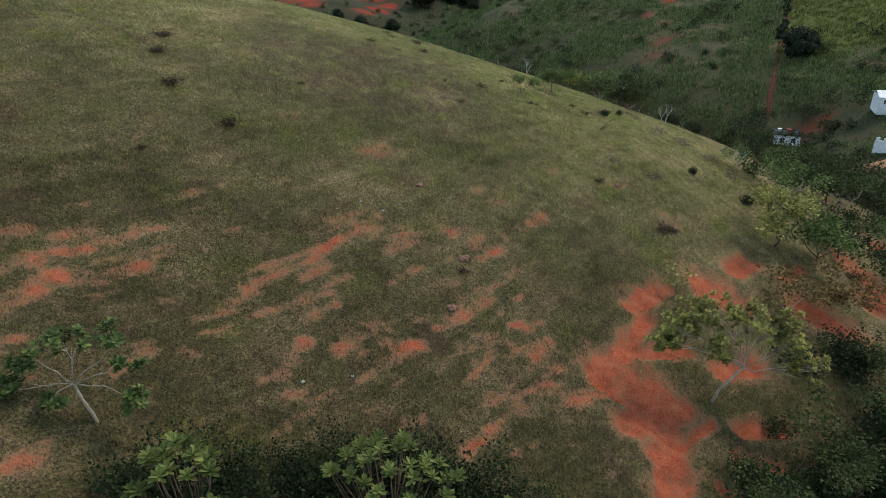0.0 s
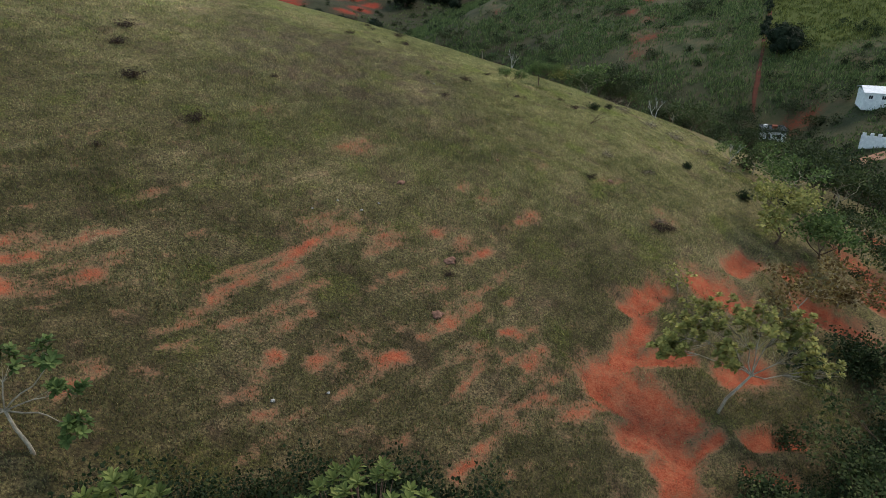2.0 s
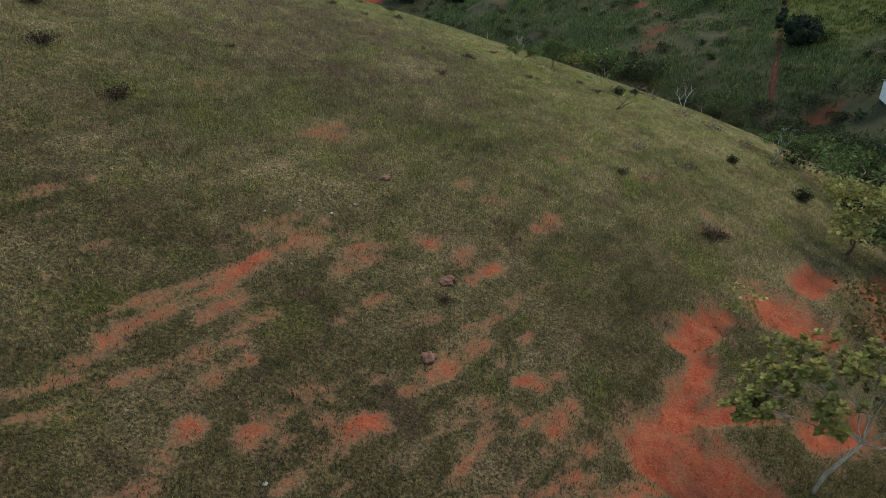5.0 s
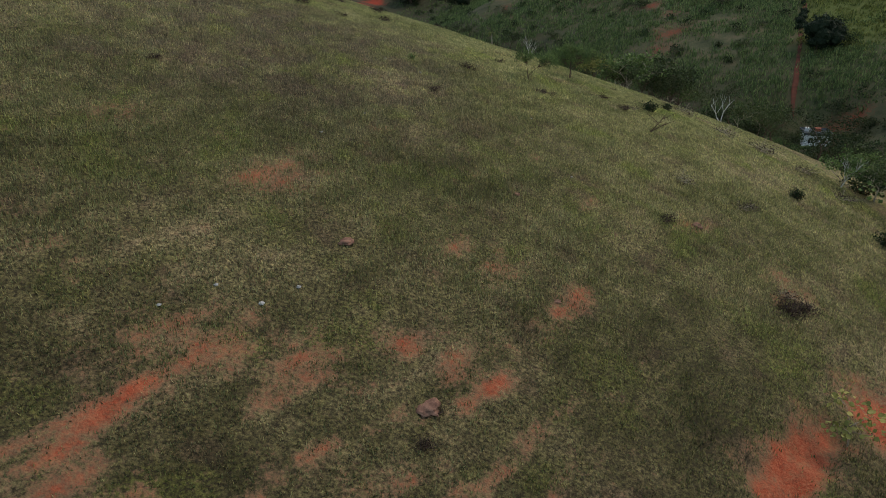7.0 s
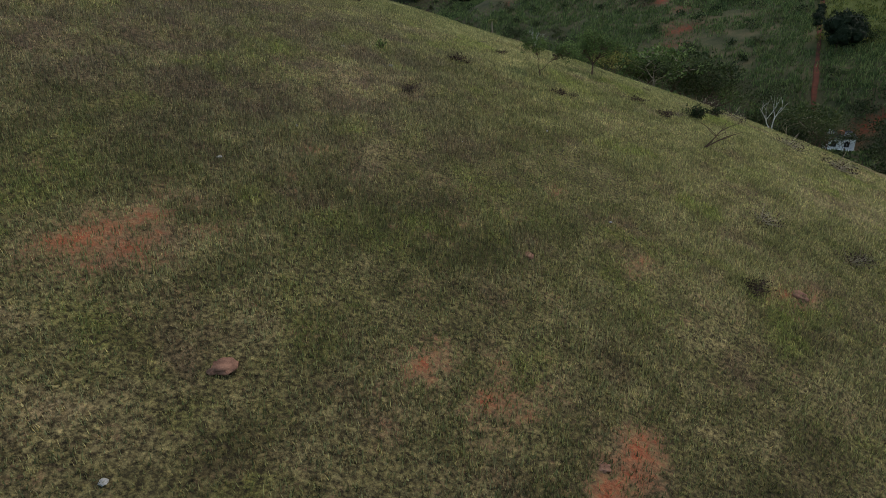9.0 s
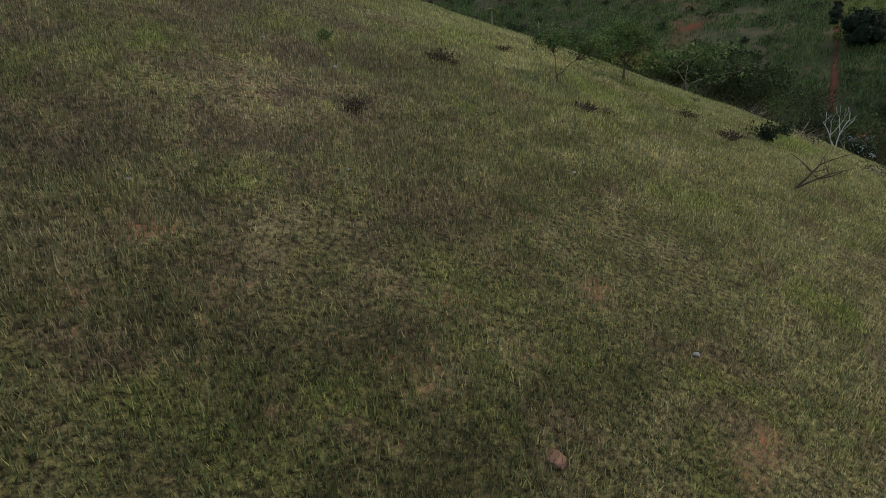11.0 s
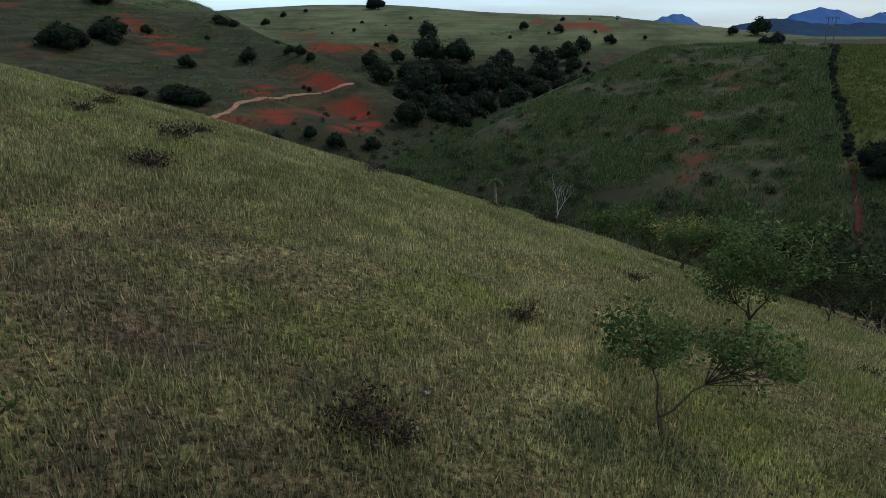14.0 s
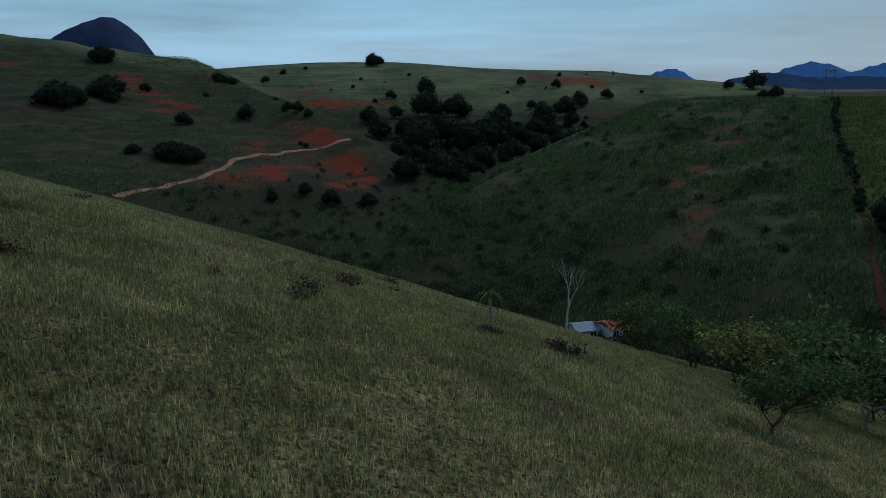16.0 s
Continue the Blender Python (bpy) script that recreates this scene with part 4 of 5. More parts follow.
shaped_tree("two_stemmed_tree", at_ground(7.12, 79.85, 0, 0.08), 51, BARK_BROWN, LEAF_FRESH, "small two-stemmed tree with brown bark and fine dark leaves",
            [(0, 0, -.2), (-.06, 0, .2), (-.1, 0, .42)], .055,
            [([(-.16, 0, .8), (-.28, .02, 1.3)], (-.45, .0, 1.95), (1.05, .8, .50), 48), ([(.25, 0, .72), (.62, .05, 1.02)], (1.45, .1, 1.55), (.95, .7, .60), 42)], 16, .075, "", .10)
shaped_tree("ridge_tree", at_ground(11.25, 86.8, 0, 0.1), 52, BARK_BROWN, LEAF_FRESH, "small round-crowned tree standing on the open slope",
            [(0, 0, -.2), (.05, 0, .4), (.05, 0, .9)], .07, [([(-.3, .1, 1.3)], (-.7, .1, 2.0), (.9, .8, .8), 42), ([(.4, 0, 1.4)], (.7, 0, 2.2), (1.0, .9, .9), 46), ([(.1, .3, 1.7)], (0, .3, 2.7), (.8, .8, .6), 30)],
            17, .080, "trees on the ridge", .14)
shaped_tree("ridge_tree", at_ground(13.6, 100.0, 0, 0.1), 53, BARK_BROWN, LEAF_FRESH, "small wide-crowned tree with forked stems standing on the open slope",
            [(0, 0, -.2), (.04, 0, .15), (.05, 0, .35)], .07, [([(-.25, .1, .8)], (-.3, .1, 1.6), (.9, .8, .6), 36), ([(.3, 0, .8)], (1.1, 0, 1.7), (1.1, .9, .75), 46), ([(.6, .2, .9)], (2.1, .2, 1.8), (.9, .8, .6), 34)],
            17, .085, "trees on the ridge", .15)
tree("ridge_tree", at_ground(19.0, 97.0, 0, 0.12), 54, 2.3, 3.2, 0.05, BARK_BROWN, LEAF_MID, 34, 0.085, 0.28, "small round-crowned tree standing on the open slope", "trees on the ridge", fork=0.4, levels=3)
for k, (x, y, h, sp) in enumerate(((17.6, 112.6, 3.6, 2.6), (17.4, 118.2, 3.6, 2.8), (15.6, 123.2, 4.0, 2.6), (22.4, 114.0, 4.0, 2.8))):
    tree("brow_tree", at_ground(x, y, 70 * k, 0.15), 150 + k, h, sp, 0.07, BARK_BROWN, (LEAF_LIGHT, LEAF_FRESH, LEAF_FRESH, LEAF_MID)[k], 30, 0.17, 0.34,
         "bushy light green tree growing just over the brow", "trees on the brow", fork=0.40, stems=3, levels=2, flat=0.8, lift=0.3)
tree("bare_tree", at_ground(15.6, 76.0, 0, 0.1), 55, 2.3, 1.9, 0.05, BARK_BROWN, LEAF_MID, 0, 0.1, 0.1, "leafless forked sapling leaning out of the slope", fork=0.65, stems=2, levels=1, lean=(0.3, 0))
tree("bleached_tree", at_ground(11.2, 126, 0, 0.1), 56, 4.8, 2.8, 0.10, BARK_WHITE, LEAF_MID, 0, 0.1, 0.1, "dead tree with bleached white limbs on the brow", fork=0.45, lean=(0.02, 0), levels=3, open_top=0.5, lift=0.3)
tree("bleached_tree", at_ground(33.2, 80.5, 0, 0.1), 57, 3.0, 2.2, 0.06, BARK_WHITE, LEAF_MID, 0, 0.1, 0.1, "dead tree with bleached white limbs on the brow", fork=0.4, levels=2, open_top=0.6, lift=0.25)
tree("bleached_tree", at_ground(29.4, 99.0, 0, 0.1), 58, 3.4, 2.6, 0.06, BARK_WHITE, LEAF_MID, 0, 0.1, 0.1, "dead tree with bleached white limbs on the brow", fork=0.4, stems=2, levels=2, open_top=0.6, lift=0.25)


def spiky_plant(m):
    """A thin stump-like stem with a head of hanging strap leaves."""
    t = thing("spiky_plant", "slender stemmed plant with a drooping head of long yellow-green leaves", "plant", m)
    rng = random.Random(7)
    bm = bmesh.new()
    limb(bm, rng, Vector((0, 0, -.1)), Vector((.05, 0, 1)), 1.6, 0.09, 0.05, 0.06, 0.02, 6)
    part("stem", bm, BARK_PALE, t, smooth=True)
    verts, faces = [], []
    for k in range(26):
        a, ln, up = rng.uniform(0, 6.283), rng.uniform(.5, .85), rng.uniform(.2, .9)
        s = Vector((-math.sin(a), math.cos(a), 0)) * 0.035
        q = [Vector((math.cos(a) * ln * u, math.sin(a) * ln * u, 1.5 + ln * (up * u - 1.1 * u * u))) for u in (0, .35, .7, 1)]
        i = len(verts)
        for p, w in zip(q, (.6, 1, .8, .1)):
            verts += [p - s * w, p + s * w]
        faces += [(i + 2 * j, i + 2 * j + 1, i + 2 * j + 3, i + 2 * j + 2) for j in range(3)]
    part_mesh("leaf_head", quick_mesh("leaf_head", [tuple(v) for v in verts], faces), FIELD_BLADE, t)
    return t


spiky_plant(at_ground(5.25, 103.9, 0, 0.05))

# ---- low bushes and litter of the pasture ----
DRY_LABEL = "low dry brown shrub, half dead, on grazed pasture"
GREEN_LABEL = "small dense dark green bush on grazed pasture"
GREY_LABEL = "sprawling grey-brown thicket of dry twigs on the slope"
dry = [shrub("dry_shrub", at_ground(2.1, 77.8, 0, 0.02), 60, 0.32, 0.75, 14, BARK_BROWN, LEAF_DRY, 700, 0.062, DRY_LABEL, "dry shrubs on the pasture"),
       shrub("dry_shrub", at_ground(-4.7, 87.1, 0, 0.02), 61, 0.42, 0.85, 15, BARK_BROWN, LEAF_DRY, 760, 0.066, DRY_LABEL, "dry shrubs on the pasture"),
       shrub("dry_shrub", at_ground(7.75, 77.0, 0, 0.02), 62, 0.36, 0.55, 12, BARK_BROWN, LEAF_DRY, 560, 0.060, DRY_LABEL, "dry shrubs on the pasture")]
green = [shrub("green_bush", at_ground(17.55, 83.5, 0, 0.02), 63, 0.85, 0.55, 14, BARK_BROWN, LEAF_DARK, 700, 0.12, GREEN_LABEL, "green bushes on the pasture", 0.8),
         shrub("green_bush", at_ground(-1.57, 75.6, 0, 0.02), 64, 0.45, 0.28, 7, BARK_BROWN, LEAF_FRESH, 160, 0.09, "small fresh green herb on grazed pasture", "green bushes on the pasture", 0.8)]
grey = [shrub("grey_thicket", at_ground(27.2, 83.4, 0, 0.02), 65, 0.55, 1.9, 22, BARK_PALE, LEAF_DRY, 520, 0.10, GREY_LABEL, "grey thickets on the pasture", 0.35)]
rng = random.Random(3)
DRY_AT = [(-27.9, 65.6, 1.5), (-18.1, 52.8, 1.4), (-7.5, 83, 1.1), (-10.8, 84, 1.0), (0.15, 70.3, .75), (14.7, 80.6, 1.1), (13.2, 61.6, 1.0),
          (19.3, 56.5, 1.2), (2.75, 77.75, .6), (8.6, 77.3, .8), (13.4, 82.6, .9), (15.2, 87.8, .7), (-10.1, 95.9, 1.1), (-13.0, 103.2, 1.2), (-9.1, 92.4, .9), (-6.4, 95.2, .9),
          (-.5, 100.2, .9), (-3.2, 100.1, .5), (5.1, 84.4, .55), (9.2, 91.1, .7), (7.5, 104, 1.0), (-.6, 99.2, .8), (0, 105, .9), (-2.4, 105.2, .6), (.7, 112, 1.0), (5.1, 103.2, .7),
          (7.9, 103.5, 1.1), (-3.1, 99.6, .5), (-5.8, 91.9, 1.0), (-14.6, 63.5, .7), (1.2, 108, .7), (4.9, 83.6, .6), (-11.5, 108, 1.0)]
for k, (x, y, s) in enumerate(DRY_AT):
    copy_thing(dry[k % 3], at_ground(x, y, rng.uniform(0, 360), 0.02, s * rng.uniform(.9, 1.1)))
for x, y, s in ((-23.9, 56.5, 1.4), (-27.0, 61.9, 1.2), (.7, 43.2, .6), (-22.5, 46.4, .6), (18.3, 55.9, 1.2), (1.1, 44.7, .4)):
    copy_thing(dry[1], at_ground(x, y, rng.uniform(0, 360), 0.02, s))
for x, y, s in ((20.1, 87.3, .7), (25.5, 72, .8), (30.5, 68.5, 1.2)):
    copy_thing(green[0], at_ground(x, y, rng.uniform(0, 360), 0.02, s))
for x, y, s in ((15.8, 67.6, .62), (19.4, 66.3, .62), (20.1, 66.8, .45), (15.7, 81.9, .5), (19.8, 87.2, .6), (29.8, 80.5, .8), (24.6, 85.3, .9), (31, 76, .9), (22.5, 90.5, .9), (24, 101, 1.1), (18.6, 57.3, .5)):
    copy_thing(grey[0], at_ground(x, y, rng.uniform(0, 360), 0.02, s))


def earth_mound(m, seed, label):
    """A lumpy termite-like mound of baked earth."""
    t = bmesh.new()
    bmesh.ops.create_icosphere(t, subdivisions=3, radius=1.0)
    for v in t.verts:
        n = noise.noise(v.co * 1.7 + Vector((seed, 0, 0))) * 0.55 + noise.noise(v.co * 4.5 + Vector((0, seed, 0))) * 0.25
        v.co = v.co * (1 + n)
        v.co.z = max(v.co.z, -0.25) * 0.36
    me = bpy.data.meshes.new("earth_mound")
    t.to_mesh(me)
    t.free()
    me.materials.append(EARTH_MOUND)
    me.polygons.foreach_set("use_smooth", np.ones(len(me.polygons), bool))
    ob = new("earth_mound", me)
    ob.matrix_world = m
    return tagged(ob, label, "mound", "earth mounds on the pasture")


for k, (x, y, s) in enumerate(((.8, 44.9, .46), (4.78, 59.55, .20), (6.1, 52.0, .18), (-3.0, 52.2, .35), (15.2, 62.0, .35), (0, 39.4, .4))):
    earth_mound(at_ground(x, y, 40 * k, 0.02, s), k * 3.1, "knee-high mound of bare baked earth in the grass")


def pale_stone(m, seed):
    t = bmesh.new()
    bmesh.ops.create_icosphere(t, subdivisions=2, radius=1.0)
    for v in t.verts:
        v.co *= 1 + 0.35 * noise.noise(v.co * 1.4 + Vector((seed, seed, 0)))
        v.co.z *= 0.45
    me = bpy.data.meshes.new("stone")
    t.to_mesh(me)
    t.free()
    me.materials.append(STONE)
    ob = new("stone", me)
    ob.matrix_world = m
    return tagged(ob, "small pale stone lying in the grass", "stone", "stones in the grass")


for k, (x, y, s) in enumerate(((-3.23, 73.9, .09), (-2.1, 75.3, .08), (-.88, 73.3, .12), (-7.1, 47.8, .10), (-4.3, 48.8, .10), (-5.4, 47.5, .12), (-8.6, 46.2, .09), (2.6, 66.5, .05), (4.2, 88, .05), (3.1, 79, .05),
                              (-8, 30, .12), (-5.5, 31.5, .1), (6.5, 70.5, .07), (-3.5, 63.9, .08), (-5.3, 60.5, .1), (8.2, 63.2, .07), (1.4, 85.5, .04), (.5, 66.6, .05))):
    pale_stone(at_ground(x, y, 77 * k, -0.02, s), k * 1.7)


def fallen_branch(m, seed, length):
    rng_ = random.Random(seed)
    t = bmesh.new()
    pts, d = limb(t, rng_, Vector((0, 0, .06)), Vector((1, 0, .05)), length, 0.020, 0.009, 0.22, 0, 5)
    limb(t, rng_, pts[2], Vector((.6, .7, .1)), length * .45, 0.012, 0.006, 0.25, 0, 4)
    me = bpy.data.meshes.new("fallen_branch")
    t.to_mesh(me)
    t.free()
    me.materials.append(WOOD_GREY)
    ob = new("fallen_branch", me)
    ob.matrix_world = m
    return tagged(ob, "dry fallen branch lying in the grass", "branch", "fallen branches")


for k, (x, y, ln) in enumerate(((1.45, 78.4, 1.3), (-.2, 78.7, .9), (3.6, 88.6, .8), (6.4, 100.0, .9), (3.5, 85.2, .7))):
    fallen_branch(at_ground(x, y, 140 + 50 * k, 0), k, ln)

# ---- the wooded flank and valley: trees in number ----
WOOD_GROUP = "trees of the valley wood"
kinds = []
for k, (leaf, bark, h, sp, per) in enumerate(((LEAF_DARK, BARK_BROWN, 6.0, 5.2, 15), (LEAF_WOOD, BARK_BROWN, 5.2, 5.0, 14), (LEAF_FRESH, BARK_PALE, 5.0, 4.6, 13), (LEAF_MID, BARK_PALE, 6.4, 4.6, 10))):
    x, y = ((47, 84), (52, 90), (37.5, 74), (55, 97))[k]
    kinds.append(tree("valley_tree", at_ground(x, y, 0, 0.3), 80 + k, h, sp, 0.14, bark, leaf, per, 0.33, 0.46,
                      ("dark green rounded tree of the valley wood", "mid-green spreading tree of the valley wood", "light green open tree of the valley wood", "thin pale-stemmed tree of the valley wood")[k],
                      WOOD_GROUP, fork=0.38, flat=0.7, open_top=0.72, shape="quad", most=3))
r = random.Random(17)
placed = [(47, 84), (52, 90), (37.5, 74), (55, 97)]


def scatter(count, inside, least, lo, hi, tries=4000):
    """Places by chance inside a region, kept apart from those already taken."""
    got = []
    for _ in range(tries):
        if len(got) == count:
            break
        p = (r.uniform(lo[0], hi[0]), r.uniform(lo[1], hi[1]))
        if inside(*p) and all((p[0] - q[0]) ** 2 + (p[1] - q[1]) ** 2 > least ** 2 for q in placed):
            placed.append(p)
            got.append(p)
    return got


def before_house(x, y):
    """The open gap in the trees before the white house."""
    return 1.40 < (238 - y) / (111.01 - x) < 2.3 and x < 96


flank = scatter(70, lambda x, y: not before_house(x, y) and 34 + 0.16 * abs(y - 92) < x < 74 and x - y < -16 and pasture_hill(x, y) < 10, 4.6, (34, 56), (75, 150))
brow = scatter(13, lambda x, y: not (14 < x < 24 + 0.06 * (y - 128)) and not before_house(x, y) and -14 < pasture_hill(x, y) < 7.5 - 0.06 * (40 - x), 4.4, (8, 128), (46, 172))
fine_kinds = []
for k, (leaf, bark, h, sp, per) in enumerate(((LEAF_DARK, BARK_BROWN, 5.4, 4.6, 30), (LEAF_WOOD, BARK_BROWN, 5.0, 4.4, 26), (LEAF_MID, BARK_BROWN, 4.8, 4.2, 22))):
    x, y = ((41, 100), (37.5, 117), (30, 134))[k]
    fine_kinds.append(tree("valley_tree", at_ground(x, y, 0, 0.3), 180 + k, h, sp, 0.12, bark, leaf, per, 0.17, 0.42,
                           ("dark green fine-leaved tree of the wooded flank", "deep green fine-leaved tree of the wooded flank", "mid-green open tree of the wooded flank")[k],
                           WOOD_GROUP, fork=0.38, flat=0.7, open_top=0.7, shape="quad", most=3))
for x, y in flank + brow + [(39.3, 111)]:
    pick = fine_kinds[r.choice((0, 0, 1, 1)) if y > 126 else r.choice((0, 1, 1, 2))] if y > 92 and x < 52 else kinds[r.choice((0, 1, 1, 2, 3, 3))]
    copy_thing(pick, at_ground(x, y, r.uniform(0, 360), 0.3, r.uniform(.62, 1.05)))
foot = scatter(46, lambda x, y: not before_house(x, y) and ground_height(x, y) < -12 and np.hypot(x - 111, y - 238) > 9, 6.0, (48, 100), (108, 225))
for x, y in foot + [(122, 236), (119, 246), (104, 246), (100, 240)]:
    copy_thing(kinds[r.choice((0, 0, 1, 1, 3))], at_ground(x, y, r.uniform(0, 360), 0.3, r.uniform(.7, 1.2)))
def house_view(x, y):
    """The two open lines between the trees along which the house is seen from the slope."""
    return abs(y - 30 - 1.908 * (x - 2)) < 5 or abs(y - 62 - 1.63 * (x - 3.4)) < 5


for k in range(48):
    x, y = 20 + 0.62 * k + r.uniform(-1, 1), 108 + r.choice((0, 3, 6, 10, 14)) + r.uniform(-1.5, 1.5) - 0.10 * k
    if not house_view(x, y):
        copy_thing(r.choice((fine_kinds[1], fine_kinds[2], kinds[2], kinds[3], fine_kinds[2], kinds[1])), at_ground(x, y, r.uniform(0, 360), 0.3, r.uniform(.55, .95)))
hollow = scatter(60, lambda u, v: plan_height(u, v) < -13 and not (15 < u < 45 and 180 < v < 216), 6.0, (-60, 170), (66, 300))
for u, v in hollow:
    copy_thing(kinds[r.choice((0, 0, 1))], at_plan(u, v, r.uniform(0, 360), 0.3, r.uniform(.62, 1.0)))

for x, y, k, s in ((33.6, 81.2, 2, .55), (36.2, 80.4, 3, .6), (38.4, 78.6, 2, .55), (41.6, 80.6, 3, .7), (46.2, 97.5, 2, .7), (44.5, 86.5, 2, .7)):
    copy_thing(kinds[k], at_ground(x, y, 83 * x, 0.2, s))

# low scrub between the trees
scrub = [shrub("valley_scrub", at_ground(36, 82, 0, 0.1), 90, 1.5, 1.7, 12, BARK_BROWN, LEAF_WOOD, 560, 0.24, "tangled green scrub under the valley trees", "valley scrub", 0.7),
         shrub("valley_scrub", at_ground(37, 72, 0, 0.1), 91, 1.3, 1.9, 14, BARK_PALE, LEAF_DARK, 560, 0.26, "tangled dark scrub under the valley trees", "valley scrub", 0.7)]
low = scatter(96, lambda x, y: not (before_house(x, y) and x < 50) and (x > 33 + 0.14 * abs(y - 90) and x - y < -10 and pasture_hill(x, y) < 11) or pasture_hill(x, y) < 6, 2.6, (20, 50), (80, 165))
under_bank = scatter(26, lambda x, y: y < 25 + 0.75 * (x - 15), 2.0, (17, 21), (42, 46))
for x, y in low + under_bank + [(23.5, 29.5), (26.5, 31), (30.5, 39), (33, 39.5), (20.5, 31.2), (22, 36.4), (31.5, 44.5), (35.5, 47.5), (26.4, 43.4), (24.5, 27)]:
    copy_thing(scrub[r.random() < .5], at_ground(x, y, r.uniform(0, 360), 0.1, r.uniform(.6, 1.2)))

# far trees: dark rounded crowns along the gully and about the hills
def far_tree(m, seed, height, radius, label):
    """A tree seen from afar: a short trunk and a crown of several lobes set thick with leaf clumps."""
    rng_, r_ = random.Random(seed), np.random.default_rng(seed)
    t = thing("far_tree", label, "tree", m, "trees of the far hills")
    bm = bmesh.new()
    limb(bm, rng_, Vector((0, 0, -.5)), Vector((.03, .02, 1)), height * .5, .30, .2, .08, 0, 5, 3)
    part("trunk", bm, BARK_BROWN, t, smooth=True)
    verts, faces = [], []
    for k in range(8):
        a, far_out = 2.4 * k + rng_.uniform(-.5, .5), radius * .60 * math.sqrt(k / 8)
        size = radius * rng_.uniform(.36, .56)
        c = np.array([math.cos(a) * far_out, math.sin(a) * far_out, height * (.66 - .62 * (far_out / radius) ** 1.5) + rng_.uniform(-.6, .6)])
        n = 100
        d = r_.normal(size=(n, 3)) + np.array([0, 0, .25])
        d /= np.linalg.norm(d, axis=1, keepdims=True)
        base = c + d * size * r_.uniform(.72, 1.12, (n, 1))
        side = np.cross(d, r_.normal(size=(n, 3)))
        side /= np.linalg.norm(side, axis=1, keepdims=True)
        up = np.cross(side, d) * r_.choice([-1.0, 1.0], (n, 1)) + d * r_.uniform(-.2, 1.0, (n, 1))
        ln = .50 * r_.uniform(.6, 1.3, (n, 1))
        quad = np.stack([base - up * ln * .5, base + side * ln * .45, base + up * ln * .6, base - side * ln * .45], 1).reshape(-1, 3)
        i0 = len(verts)
        verts += [tuple(v) for v in quad]
        faces += [(i0 + 4 * j, i0 + 4 * j + 1, i0 + 4 * j + 2, i0 + 4 * j + 3) for j in range(n)]
        # the dark inside of the lobe
        ball = bmesh.new()
        bmesh.ops.create_icosphere(ball, subdivisions=1, radius=1.0)
        i0 = len(verts)
        verts += [tuple(c + np.array(v.co) * size * rng_.uniform(.66, .90)) for v in ball.verts]
        faces += [tuple(i0 + v.index for v in f.verts) + (i0 + f.verts[0].index,) for f in ball.faces]
        ball.free()
    me_ = bpy.data.meshes.new("crown")
    me_.from_pydata(verts, [], [f[:3] if f[3] == f[0] else f for f in faces])
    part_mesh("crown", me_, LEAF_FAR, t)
    return t


FAR_LABEL = "dark rounded tree standing alone on a far hillside"
far_kinds = [far_tree(at_plan(-209, 463, 0, 0.4, 1.5), 100, 6.0, 4.0, FAR_LABEL), far_tree(at_plan(-212, 519, 40, 0.4, 1.6), 101, 5.6, 4.4, FAR_LABEL),
             far_tree(at_plan(-119, 377, 80, 0.4, .95), 102, 6.6, 3.6, FAR_LABEL)]
HILL_TREES = [(-126, 507, 0.6), (-148, 467, 0.45), (-109, 982, 1.0), (-103, 984, 0.8), (-114, 984, 0.6), (-33, 780, 1.1), (-58, 901, .45), (-107, 863, .4), (-204, 837, .45), (95, 804, 0.59), (169, 761, 0.4), (-202, 907, 0.4),
              (-184, 943, 0.5), (-64, 756, 0.5), (-77, 444, .3), (-80, 446, .25), (-56, 346, .34), (-46, 343, .42), (-32, 347, .4), (-66, 336, .3), (-104, 519, .35), (-95, 509, .4), (-87, 500, .35)]
# groves: (place on the plan, trees, reach, size)
GROVES = [(-214, 469, 5, 4.6, 1.05), (-219, 530, 5, 4.6, 1.15), (-295, 677, 3, 4, 1.2), (-117, 377, 5, 5, .62), (-110, 371, 4, 4, .62), (-124, 381, 3, 3, .55), (-138, 381, 3, 3, .36), (-188, 655, 4, 9, .6)]
GULLY_TREES = [(-71, 651, 0.91), (-40, 612, 1.54), (-23, 538, 1.54), (-12, 585, 1.54), (-53, 677, 1.2), (8, 563, 1.34), (23, 573, 1.34), (44, 589, 1.34), (66, 647,
               1.2), (87, 677, 1.15), (105, 717, 0.86), (35, 662, 1.06), (63, 714, 0.91), (-1, 687, 1.25), (-25, 685, 1.44), (-59, 607, 1.06), (14, 484, 0.96), (-22,
               407, 0.77), (-8, 444, 0.86), (-30, 560, 1.25), (30, 620, 1.25), (0, 620, 1.25)]
SLOPE_TREES = [(102, 399, .5), (98, 362, .6), (95, 366, .5), (82, 345, .9), (80, 340, .7), (105, 319, .75), (67, 332, .4), (46, 313, .7), (61, 289, .6), (64, 291, .5), (84, 274, .85), (87, 278, .7), (88, 250, .4), (62, 241, .5),
               (117, 340, .5), (79, 238, .45), (122, 395, .4), (135, 402, .4), (20, 318, .5), (33, 282, .5), (109, 214, .6), (117, 213, .5)]
FAR_AT = HILL_TREES + GULLY_TREES + [(283, 789, 1.09), (258, 787, 0.59), (148, 420, 0.4), (142, 419, 0.3)]
for x, y, s in FAR_AT:
    copy_thing(far_kinds[r.randrange(3)], at_plan(x, y, r.uniform(0, 360), 0.5, s * 1.25))
